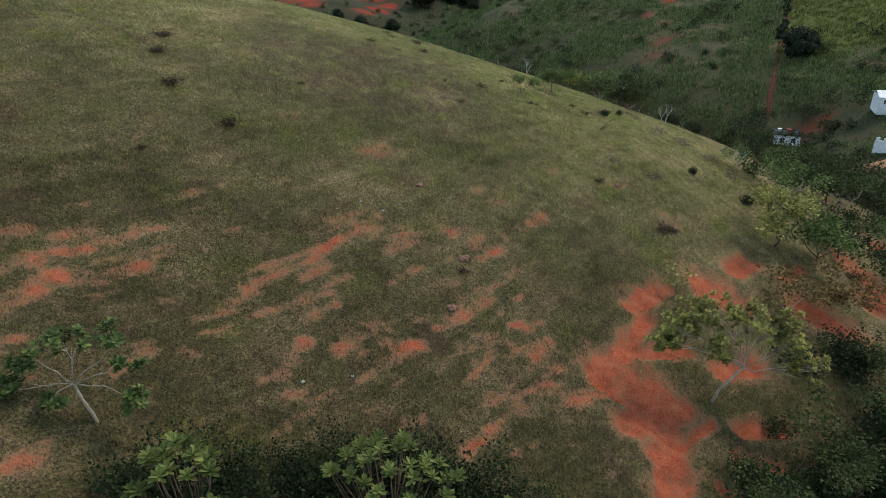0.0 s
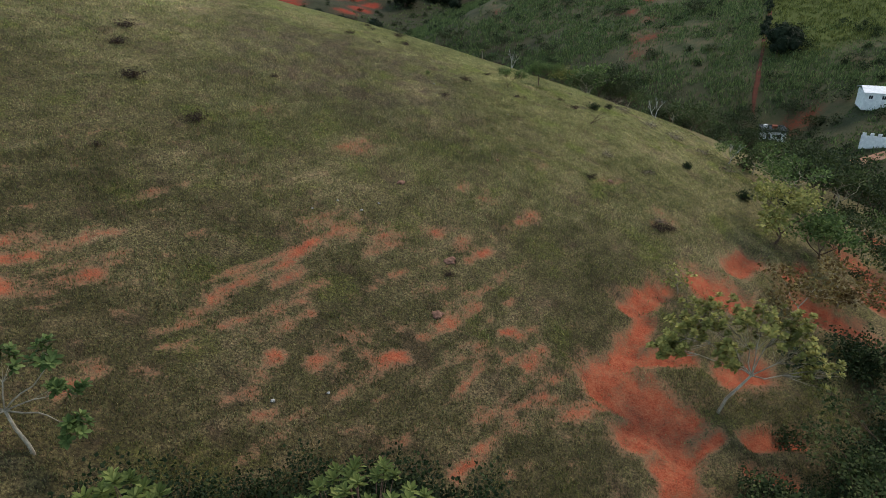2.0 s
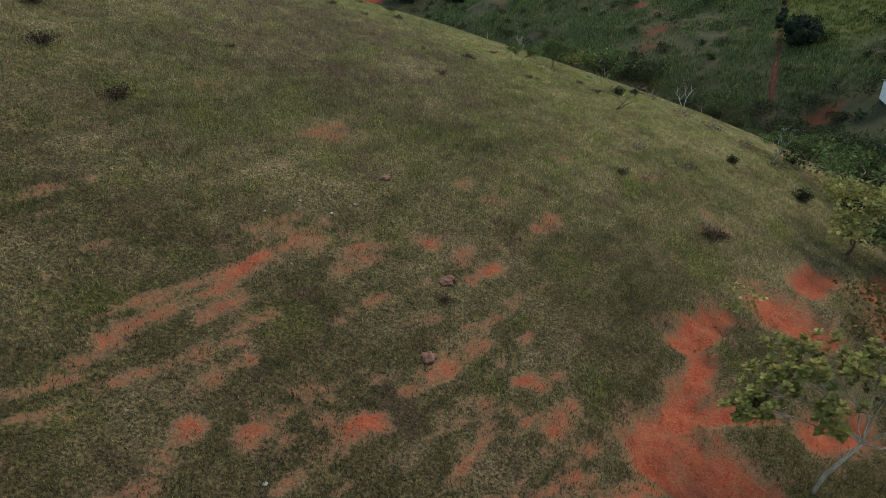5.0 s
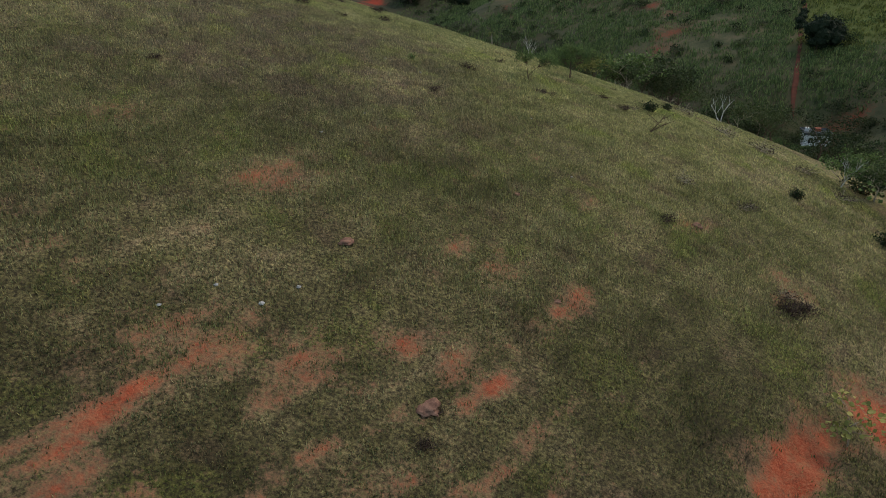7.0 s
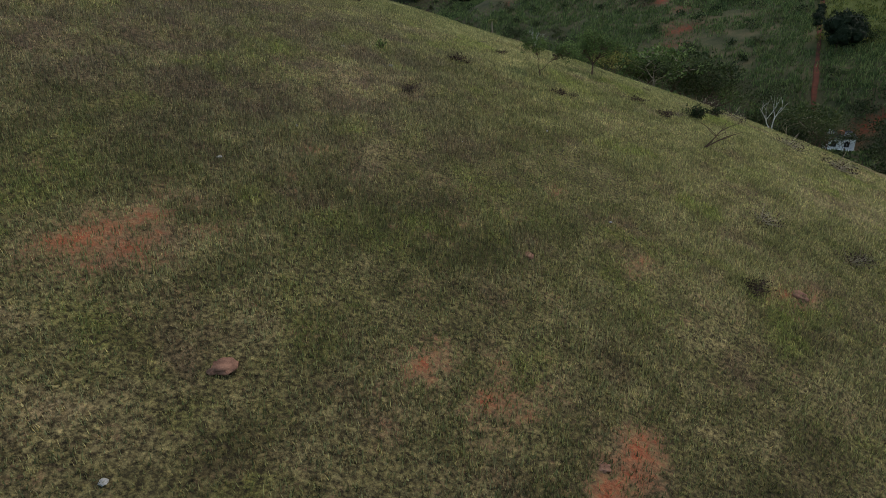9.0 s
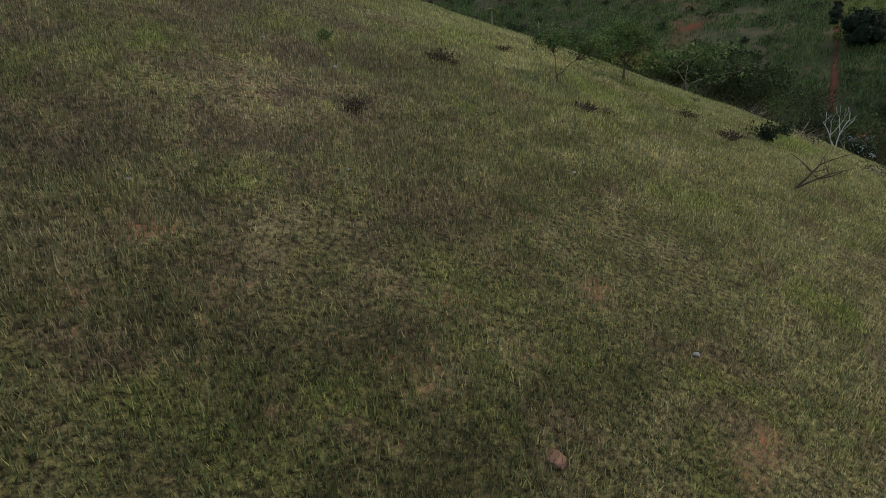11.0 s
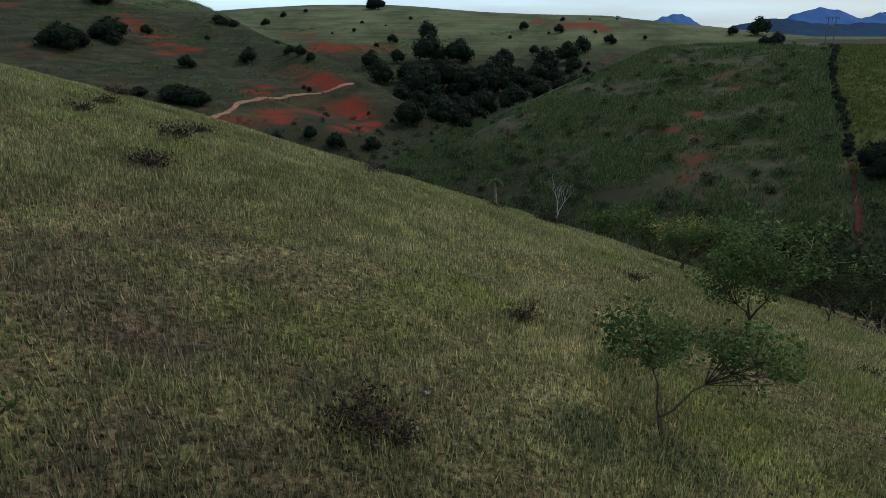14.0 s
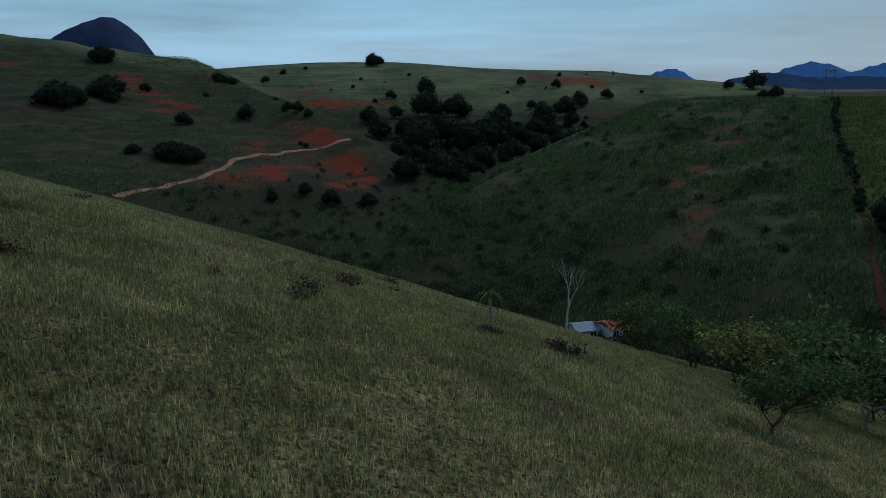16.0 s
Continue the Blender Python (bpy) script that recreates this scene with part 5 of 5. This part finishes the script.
for u, v, count, reach, size in GROVES:
    for k in range(count):
        a, d = 2.4 * k + r.uniform(-.4, .4), reach * math.sqrt((k + .3) / count)
        copy_thing(far_kinds[k % 3], at_plan(u + math.cos(a) * d, v + math.sin(a) * d, r.uniform(0, 360), 0.5, size * r.uniform(.85, 1.2)) @ Matrix.Diagonal((1.15, 1.15, .85, 1)))
for u, v, size in SLOPE_TREES:
    copy_thing(kinds[r.choice((0, 1, 1))], at_plan(u, v, r.uniform(0, 360), 0.4, size) @ Matrix.Diagonal((1.3, 1.3, .72, 1)))
for u, v in scatter(15, lambda u, v: far_hills(u, v) > plan_height(u, v) - 3, 14, (-130, 690), (170, 900)):
    copy_thing(far_kinds[r.randrange(3)], at_plan(u, v, r.uniform(0, 360), 0.5, r.choice((.2, .3, .35, .7))))
# the dark hedge along the crop's edge
for k in range(118):
    v = 243 + 1.2 * k
    u = float(np.interp(v, [p[1] for p in FENCE_LINE], [p[0] for p in FENCE_LINE]))
    copy_thing(far_kinds[r.randrange(3)], at_plan(u + r.uniform(-.9, .9), v + r.uniform(-1, 1), r.uniform(0, 360), 0.4, r.choice((.09, .11, .12, .14, .17))))
for u, v, s in ((95.5, 230, .6), (98.5, 231, .5), (101, 233, .35), (93.6, 228, .35)):
    copy_thing(far_kinds[r.randrange(3)], at_plan(u, v, r.uniform(0, 360), 0.4, s))


def v_free(u, v):
    """Clear of the houses."""
    x, y = from_plan(u, v)
    return np.hypot(x - 111, y - 238) > 10 and not before_house(x, y)


bottom = scatter(150, lambda x, y: plan_height(x, y) < -9 - 0.02 * abs(x + 40), 4.5, (-110, 215), (60, 420)) + scatter(45, lambda x, y: (right_of_line(x, y) > 3 or y < 200) and crop_hill(x, y) < 4 and v_free(x, y), 3.2, (62, 160), (125, 243))
bottom += scatter(70, lambda x, y: crop_hill(x, y) > -12 and right_of_line(x, y) < -4, 7, (0, 215), (150, 400))
tufts = []
for x, y in bottom:
    s = r.uniform(.9, 2.4)
    for _ in range(9):
        a, d = r.uniform(0, 6.283), r.uniform(0, 1.5) * s
        px_, py_ = from_plan(x, y)
        px_, py_ = px_ + math.cos(a) * d, py_ + math.sin(a) * d
        tufts.append(Vector((px_, py_, float(ground_height(px_, py_)) + r.uniform(.1, 1.5) * s * (1.2 - d / (1.6 * s)))))
under = leaf_cloud(r, tufts, 22, 0.6, 0.5, 0.7, "quad")
under.materials.append(LEAF_DARK)
tagged(new("valley_undergrowth", under), "tangled green undergrowth on the valley bottom and far slope", "undergrowth", kind="stuff")
gully = scatter(120, lambda x, y: -0.095 * (y - 80) < x - 4 < 0.18 * (y - 80) and plan_height(x, y) < 4 and crop_hill(x, y) < plan_height(x, y) - 1, 6.5, (-60, 400), (130, 660))
for x, y in gully:
    copy_thing(far_kinds[r.randrange(3)], at_plan(x, y, r.uniform(0, 360), 0.5, r.choice((.35, .5, .65, .8, 1.0))))
for k in range(9):
    x = -215 + 40 * k + r.uniform(-6, 6)
    copy_thing(far_kinds[r.randrange(3)], at_plan(x, 640 + 0.3 * x + r.uniform(-12, 12), r.uniform(0, 360), 0.5, r.uniform(.3, .55)))

# ---- road, track and fence ----
def ribbon(name, line, width, mat, label, category, lift):
    """A beaten way laid along the ground."""
    pts = []
    for (x0, y0), (x1, y1) in zip(line, line[1:]):
        n = max(2, int(math.hypot(x1 - x0, y1 - y0) / 3))
        pts += [(x0 + (x1 - x0) * k / n, y0 + (y1 - y0) * k / n) for k in range(n)]
    pts.append(line[-1])
    p = np.array(pts)
    p[:, 0], p[:, 1] = from_plan(p[:, 0], p[:, 1])
    for _ in range(6):
        p[1:-1] = (p[:-2] + 2 * p[1:-1] + p[2:]) / 4
    d = np.gradient(p, axis=0)
    d /= np.linalg.norm(d, axis=1, keepdims=True)
    nrm = np.stack([-d[:, 1], d[:, 0]], 1)
    p = p + nrm * width * 0.45 * fbm(p[:, 0], p[:, 1], 9, 7, 3)[:, None]
    wob = 1 + 0.7 * fbm(p[:, 0], p[:, 1], 7, 5, 3)[:, None]
    across = np.array([-0.5, -0.42, -0.15, 0.15, 0.42, 0.5])
    rise = np.array([-0.5, lift, lift * .6, lift * .6, lift, -0.5])
    v = []
    for a, h in zip(across, rise):
        q = p + nrm * width * a * wob
        v.append(np.column_stack([q, ground_height(q[:, 0], q[:, 1]) + h]))
    v = np.stack(v, 1)
    n, m_ = v.shape[:2]
    i = (np.arange(n - 1)[:, None] * m_ + np.arange(m_ - 1)).ravel()
    me_ = quick_mesh(name, v.reshape(-1, 3), np.stack([i, i + 1, i + m_ + 1, i + m_], 1), True)
    me_.materials.append(mat)
    return tagged(new(name, me_), label, category, kind="structure")


ribbon("dirt_road", [(-55.1, 453.3), (-63.3, 447.3), (-74.4, 443.4), (-84.4, 425.3), (-91.2, 400.9), (-97.0, 393.0), (-96.6, 379.2), (-95.6, 364.0), (-98.9, 344.7), (-104.8, 327.9), (-113.9, 313.1)], 3.5, ROAD_EARTH, "pale dirt road winding along the foot of a hill", "road", 0.35)
ribbon("red_track", TRACK, 1.5, TRACK_EARTH, "red earth track climbing the far slope", "track", 0.2)
ribbon("valley_lane", [(120, 158), (104, 162), (90, 164), (80, 160), (70, 162)], 5, ROAD_EARTH, "dirt lane between the houses of the valley", "road", 0.2)


def fence_post(m):
    bm = bmesh.new()
    pts = [Vector((0, 0, -.3)), Vector((.02, 0, .6)), Vector((.03, .02, 1.4))]
    tube(bm, pts, [.09, .08, .07], 6)
    me_ = bpy.data.meshes.new("fence_post")
    bm.to_mesh(me_)
    bm.free()
    me_.materials.append(WOOD_GREY)
    ob = new("fence_post", me_)
    ob.matrix_world = m
    return tagged(ob, "grey weathered wooden fence post on the far slope", "post", "posts of the crop fence")


post = None
for k in range(36):
    y = 262 + 4.5 * k
    x = float(np.interp(y, [p[1] for p in FENCE_LINE], [p[0] for p in FENCE_LINE]))
    m = at_ground(*from_plan(x - 1.5, y), 30 * k, 0)
    post = post or fence_post(m)
    copy_thing(post, m) if k else None


# ---- power line: a frame of two poles with crossarms on the skyline ----
def power_frame(m):
    t = thing("power_pole_frame", "tall two-poled power line frame with crossarms on the skyline", "power pole", m)
    for sx in (-2.2, 2.2):
        bm = bmesh.new()
        tube(bm, [Vector((sx, 0, -1)), Vector((sx, 0, 5)), Vector((sx * .98, 0, 13))], [.26, .23, .17], 8)
        part("pole", bm, WOOD_GREY, t)
    for z in (9.2, 12.2):
        bm = bmesh.new()
        box(bm, (-4.0, -.12, z), (4.0, .12, z + .3), .03)
        part("crossarm", bm, WOOD_GREY, t)
    bm = bmesh.new()
    tube(bm, [Vector((-2.2, 0, 4)), Vector((2.2, 0, 8.8))], [.09, .09], 6)
    part("brace", bm, WOOD_GREY, t)
    for sx in (-3.6, 0, 3.6):
        bm = bmesh.new()
        tube(bm, [Vector((sx, 0, 12.1)), Vector((sx, 0, 11.3))], [.14, .11], 6)
        part("insulator", bm, GLASS_DARK, t)
    return t


power_frame(at_plan(176, 428, 15, 0))


# ---- houses of the valley ----
def window_part(parent, x, y, z, w, h, face, arched=False):
    """A framed pane set into a wall that faces -y (face 0) or +x (face 1)."""
    turn = pose(x, y, z, 0, 0, 90 * face)
    bm = bmesh.new()
    top = [(math.cos(a) * w / 2, h / 2 + math.sin(a) * w / 4) for a in np.linspace(0, math.pi, 9)] if arched else [(w / 2, h / 2), (-w / 2, h / 2)]
    outline = [(-w / 2, -h / 2), (w / 2, -h / 2)] + top
    lo = [bm.verts.new(turn @ Vector((a, -0.02, b))) for a, b in outline]
    hi = [bm.verts.new(turn @ Vector((a, 0.10, b))) for a, b in outline]
    bm.faces.new(lo)
    for i in range(len(lo)):
        j = (i + 1) % len(lo)
        bm.faces.new((lo[j], lo[i], hi[i], hi[j]))
    win = part("window", bm, GLASS_DARK, parent, "dark window pane")
    bm = bmesh.new()
    for lo_, hi_ in (((-w / 2 - .1, -.09, -h / 2 - .1), (w / 2 + .1, .02, -h / 2)), ((-w / 2 - .1, -.07, -h / 2), (-w / 2, .02, h / 2)), ((w / 2, -.07, -h / 2), (w / 2 + .1, .02, h / 2)),
                     ((-.03, -.06, -h / 2), (.03, .02, h / 2))):
        box(bm, lo_, hi_)
    bmesh.ops.transform(bm, matrix=turn, verts=bm.verts)
    part("frame", bm, WALL_WHITE, win)
    return win


def two_storey_house(m):
    t = thing("white_house", "small white two-storey house with a dark flat roof and arched windows", "house", m)
    bm = bmesh.new()
    box(bm, (-3.9, -3, -2.5), (3.9, 3, 5.0), .04)
    part("wall", bm, WALL_WHITE, t)
    bm = bmesh.new()
    box(bm, (-4.2, -3.3, 5.0), (4.2, 3.3, 5.25), .03)
    roof = part("roof", bm, ROOF_DARK, t)
    bm = bmesh.new()
    for lo_, hi_ in (((-4.2, -3.3, 5.25), (4.2, -3.1, 5.7)), ((-4.2, 3.1, 5.25), (4.2, 3.3, 5.7)), ((-4.2, -3.1, 5.25), (-4.0, 3.1, 5.7)), ((4.0, -3.1, 5.25), (4.2, 3.1, 5.7))):
        box(bm, lo_, hi_)
    part("parapet", bm, ROOF_DARK, t)
    for x, mat, label in ((-2.6, WALL_WHITE, "white water tank"), (0.6, ROOF_RED, "stack of red tiles")):
        bm = bmesh.new()
        if mat is WALL_WHITE:
            bmesh.ops.create_cone(bm, cap_ends=True, segments=16, radius1=.7, radius2=.8, depth=1.1, matrix=Matrix.Translation((x, .8, 5.8)))
        else:
            box(bm, (x - .8, .4, 5.25), (x + .9, 1.8, 6.3), .08)
        part("roof_tank" if mat is WALL_WHITE else "tile_stack", bm, mat, t, label)
    for x in (-2.0, 1.6):
        window_part(t, x, -3, 3.1, 1.5, 1.3, 0, True)
    for x in (-2.0, 1.6):
        window_part(t, x, -3, 0.4, 1.3, 1.3, 0)
    for y in (-1.4, 1.4):
        window_part(t, 3.9, y, 3.0, 1.2, 1.2, 1)
    bm = bmesh.new()
    box(bm, (-3.9, -3.9, 1.6), (3.9, -3, 1.8), .03)
    part("ledge", bm, WALL_WHITE, t)
    return t


def long_house(m, length, depth, wall_h, roof_mat, label, name="long_house"):
    t = thing(name, label, "house", m)
    bm = bmesh.new()
    box(bm, (-length / 2, -depth / 2, -2.5), (length / 2, depth / 2, wall_h), .04)
    part("wall", bm, WALL_WHITE, t)
    for s in (-1, 1):
        bm = bmesh.new()
        a, e = depth / 2 + .6, length / 2 + .5
        rise = depth * .16
        prof = [(s * a, wall_h - .05), (0, wall_h + rise), (0, wall_h + rise + .12), (s * a, wall_h + .07)]
        for x in (-e, e):
            [bm.verts.new((x, y, z)) for y, z in prof]
        bm.verts.ensure_lookup_table()
        v = bm.verts
        for f in ((0, 1, 2, 3), (7, 6, 5, 4), (0, 4, 5, 1), (1, 5, 6, 2), (2, 6, 7, 3), (3, 7, 4, 0)):
            bm.faces.new([v[i] for i in f])
        bmesh.ops.recalc_face_normals(bm, faces=bm.faces)
        part("roof", bm, roof_mat, t)
    n = max(2, int(length / 3.5))
    for k in range(n):
        window_part(t, -length / 2 + length * (k + .5) / n, -depth / 2, wall_h * .55, 1.1, 1.1, 0)
    return t


def walled_yard(m):
    """A white wall with a stepped, toothed top."""
    t = thing("white_yard_wall", "white yard wall with a toothed top beside the lane", "wall", m)
    bm = bmesh.new()
    box(bm, (-9, -.15, -2.0), (9, .15, 2.6), .03)
    part("wall", bm, WALL_WHITE, t)
    for k in range(9):
        bm = bmesh.new()
        box(bm, (-8.8 + 2 * k, -.15, 2.6), (-7.8 + 2 * k, .15, 3.4), .03)
        part("merlon", bm, WALL_WHITE, t)
    return t


two_storey_house(at_ground(111.5, 239, -10, 0, 0.97))
long_house(at_ground(143, 229, -14, 0), 19, 8, 3.2, ROOF_GREY, "long low house with a pale sheet roof in the valley")
long_house(at_ground(137, 203, -30, 0), 13, 8, 4.2, ROOF_GREY, "white house with a pale sheet roof beside the lane")
walled_yard(at_ground(128, 198, -20, 0))
long_house(at_plan(32.5, 208, 25, 0.8), 4.4, 4.4, 2.2, ROOF_RED, "low house with a red clay tile roof among valley trees", "tiled_house")
long_house(at_plan(27.0, 209, 15, 0.8), 4.2, 4.2, 2.1, ROOF_BLUE, "low house with a blue-grey sheet roof among valley trees", "sheet_roof_house")


# ---- mountains on the skyline ----
def dome_mountain():
    """A bald granite dome with a steep right flank and a wooded left shoulder."""
    n, m_ = 90, 40
    v = []
    for j in range(m_):
        for i in range(n):
            u, w = i / (n - 1) * 2 - 1, j / (m_ - 1) * 2 - 1
            prof = np.interp(u, [-1, -.72, -.46, -.26, -.10, .04, .16, .30, .43, .54, .62, .68, .72, 1], [0, .38, .66, .85, .96, 1.0, .985, .925, .82, .66, .47, .25, .03, 0])
            h = prof * max(0.0, 1 - abs(w) ** 2.4)
            x, y = u * (250 if u > 0 else 400), w * 190
            h += (0.030 * noise.noise(Vector((x * .012, y * .012, 0))) + 0.012 * noise.noise(Vector((x * .05, y * .05, 3)))) * (h > .03)
            v.append((x, y, h * 250 - 6))
    i = (np.arange(m_ - 1)[:, None] * n + np.arange(n - 1)).ravel()
    me_ = quick_mesh("granite_dome", v, np.stack([i, i + 1, i + n + 1, i + n], 1), True)
    me_.materials.append(ROCK_HAZED)
    ob = new("granite_dome", me_)
    ob.location = (-1228, 2560, 12)
    return tagged(ob, "bare dark granite dome with a steep flank on the skyline, haze painted blue", "mountain", kind="backdrop")


def range_ridge(name, x0, x1, y, heights, mat, label, seed):
    """A far ridge from x0 to x1, its crest through the given heights."""
    n, m_ = 140, 10
    v = []
    for j in range(m_):
        w = j / (m_ - 1)
        for i in range(n):
            u = i / (n - 1)
            h = np.interp(u, np.linspace(0, 1, len(heights)), heights)
            h *= 1 + 0.07 * noise.noise(Vector((u * 22, seed, 0))) + 0.03 * noise.noise(Vector((u * 80, seed, 1)))
            fold = 1 + 0.35 * (1 - w) * noise.noise(Vector((u * 14, w * 2, seed)))
            v.append((x0 + (x1 - x0) * u, y - 420 * (1 - w) * fold, h * w - 25))
    i = (np.arange(m_ - 1)[:, None] * n + np.arange(n - 1)).ravel()
    me_ = quick_mesh(name, v, np.stack([i, i + 1, i + n + 1, i + n], 1), True)
    me_.materials.append(mat)
    return tagged(new(name, me_), label, "mountains", kind="backdrop")


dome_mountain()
range_ridge("far_range", 740, 1430, 4400, [0, 60, 127, 115, 95, 85, 115, 135, 140, 110, 70, 40], RANGE_HAZED, "forested mountains in the distance, blue with painted haze", 2)
range_ridge("far_range", 1760, 3200, 4450, [40, 140, 172, 165, 115, 150, 192, 185, 170, 150, 110, 60], RANGE_HAZED, "forested mountains in the distance, blue with painted haze", 5)
range_ridge("foothill", 1000, 2200, 3500, [0, 40, 78, 104, 90, 74, 84, 80, 60, 48], FOOTHILL_HAZED, "dark wooded foothills before the mountains, tinted with painted haze", 8)
range_ridge("far_range", -180, 60, 4300, [0, 60, 110, 90, 0], RANGE_HAZED, "forested mountains in the distance, blue with painted haze", 9)
range_ridge("far_range", -1150, -950, 4300, [0, 90, 130, 110, 0], RANGE_HAZED, "forested mountains in the distance, blue with painted haze", 11)


# ---- crops of the far slope and the sward of the pasture ----
def blades(name, xy, count, height, width, spread, rng_, mat, label, category):
    """Upright leaves, count to a tuft, as one mesh of narrow triangles."""
    n = len(xy)
    base = np.repeat(xy, count, 0) + rng_.normal(size=(n * count, 2)) * spread
    z = ground_height(base[:, 0], base[:, 1])
    h = (np.repeat(height, count) if np.ndim(height) else np.full(n * count, height)) * rng_.uniform(.5, 1.25, n * count)
    w = (np.repeat(width, count) if np.ndim(width) else np.full(n * count, width)) * rng_.uniform(.6, 1.3, n * count)
    a, lean = rng_.uniform(0, 6.283, n * count), rng_.uniform(.05, .55, n * count)
    face = a + rng_.normal(size=n * count) * .7 + 1.57
    sx, sy = np.cos(face) * w / 2, np.sin(face) * w / 2
    lo = np.column_stack([base[:, 0] - sx, base[:, 1] - sy, z - .02])
    hi = np.column_stack([base[:, 0] + sx, base[:, 1] + sy, z - .02])
    tip = np.column_stack([base[:, 0] + np.cos(a) * lean * h, base[:, 1] + np.sin(a) * lean * h, z + h * np.sqrt(1 - .6 * lean ** 2)])
    me_ = quick_mesh(name, np.stack([lo, hi, tip], 1).reshape(-1, 3), np.arange(3 * n * count).reshape(-1, 3))
    me_.materials.append(mat)
    return tagged(new(name, me_), label, category, kind="stuff")


g = np.random.default_rng(11)
xy = np.column_stack(from_plan(g.uniform(-40, 150, 90000), g.uniform(185, 440, 90000)))
_, _, crop, field, _ = covers(xy[:, 0], xy[:, 1])
crop *= np.clip(0.62 + 1.5 * fbm(xy[:, 0], xy[:, 1], 22, 81, 4), 0, 1) * (1 - np.clip(soil_at(xy[:, 0], xy[:, 1], ground_height(xy[:, 0], xy[:, 1])) * 2, 0, 1))
crop_xy = xy[g.uniform(size=len(xy)) < crop * .62]
blades("crop_plants", crop_xy, 9, g.uniform(.7, 2.0, len(crop_xy)), .34, .75, g, CROP_BLADE, "tall dark green crop plants covering the far slope", "crop")
field_xy = np.column_stack(from_plan(g.uniform(88, 230, 32000), g.uniform(214, 430, 32000)))
_, _, _, field, _ = covers(field_xy[:, 0], field_xy[:, 1])
field_xy = field_xy[g.uniform(size=len(field_xy)) < field * .7]
blades("field_plants", field_xy, 8, g.uniform(.6, 1.4, len(field_xy)), .38, .7, g, FIELD_BLADE, "bright yellow-green plants of the far field", "crop")


# rough tussocks and low bush on the hills over the road
hill_uv = np.column_stack([g.uniform(-330, 60, 70000), g.uniform(240, 820, 70000)])
hz = plan_height(hill_uv[:, 0], hill_uv[:, 1])
rough_cover = np.clip(0.14 + 0.95 * fbm(hill_uv[:, 0], hill_uv[:, 1], 55, 85, 4), 0, 1) * (crop_hill(hill_uv[:, 0], hill_uv[:, 1]) < hz - 3)
hill_xy = np.column_stack(from_plan(hill_uv[:, 0], hill_uv[:, 1]))
rough_cover = rough_cover * (pasture_hill(hill_xy[:, 0], hill_xy[:, 1]) < ground_height(hill_xy[:, 0], hill_xy[:, 1]) - 1)
hill_xy = hill_xy[g.uniform(size=len(hill_xy)) < rough_cover]
blades("hill_tussocks", hill_xy, 6, g.uniform(.4, 1.5, len(hill_xy)), .7, 1.3, g, CROP_BLADE, "rough dark tussocks and low bush on the far hills", "grass")
low_uv = np.column_stack([g.uniform(60, 140, 16000), g.uniform(140, 245, 16000)])
low_uv = low_uv[(right_of_line(low_uv[:, 0], low_uv[:, 1]) > 2) | (low_uv[:, 1] < 198)]
low_xy = np.column_stack(from_plan(low_uv[:, 0], low_uv[:, 1]))
low_xy = low_xy[g.uniform(size=len(low_xy)) < np.clip(0.35 + 0.9 * fbm(low_xy[:, 0], low_xy[:, 1], 14, 87, 3), 0, 1)]
blades("yard_weeds", low_xy, 5, g.uniform(.3, 1.1, len(low_xy)), .45, .5, g, CROP_BLADE, "tall green weeds about the valley houses", "grass")


def sward(count, lo, hi, keep):
    p = np.column_stack([g.uniform(lo[0], hi[0], count), g.uniform(lo[1], hi[1], count)])
    z = ground_height(p[:, 0], p[:, 1])
    bare = soil_at(p[:, 0], p[:, 1], z)
    thick = np.clip(0.75 + 0.8 * fbm(p[:, 0], p[:, 1], 3.5, 91, 3), 0.12, 1) * (1 - np.clip(bare * 1.5 - .35, 0, .95))
    return p[(g.uniform(size=count) < thick) & keep(p[:, 0], p[:, 1])]


def density(x, y):
    """Grass is built thickest where the way leads lowest over it."""
    d = np.hypot(np.maximum(np.abs(x - 2) - 13, 0), np.maximum(np.abs(y - 86) - 26, 0))
    return np.clip(1 - d / 14, 0, 1)


wide_xy = sward(270000, (-46, 17), (34, 128), lambda x, y: g.uniform(size=len(x)) > 0.85 * density(x, y))
blades("pasture_grass", wide_xy, 4, 0.15 * (1 + .6 * fbm(wide_xy[:, 0], wide_xy[:, 1], 4, 95, 3)), .048, .10, g, BLADE, "short grazed grass of the hillside pasture", "grass")
near_xy = sward(520000, (-26, 46), (30, 126), lambda x, y: g.uniform(size=len(x)) < density(x, y))
blades("pasture_grass", near_xy, 3, 0.17 * (1 + .5 * fbm(near_xy[:, 0], near_xy[:, 1], 4, 95, 3)), .032, .15, g, BLADE, "short grazed grass of the hillside pasture", "grass")
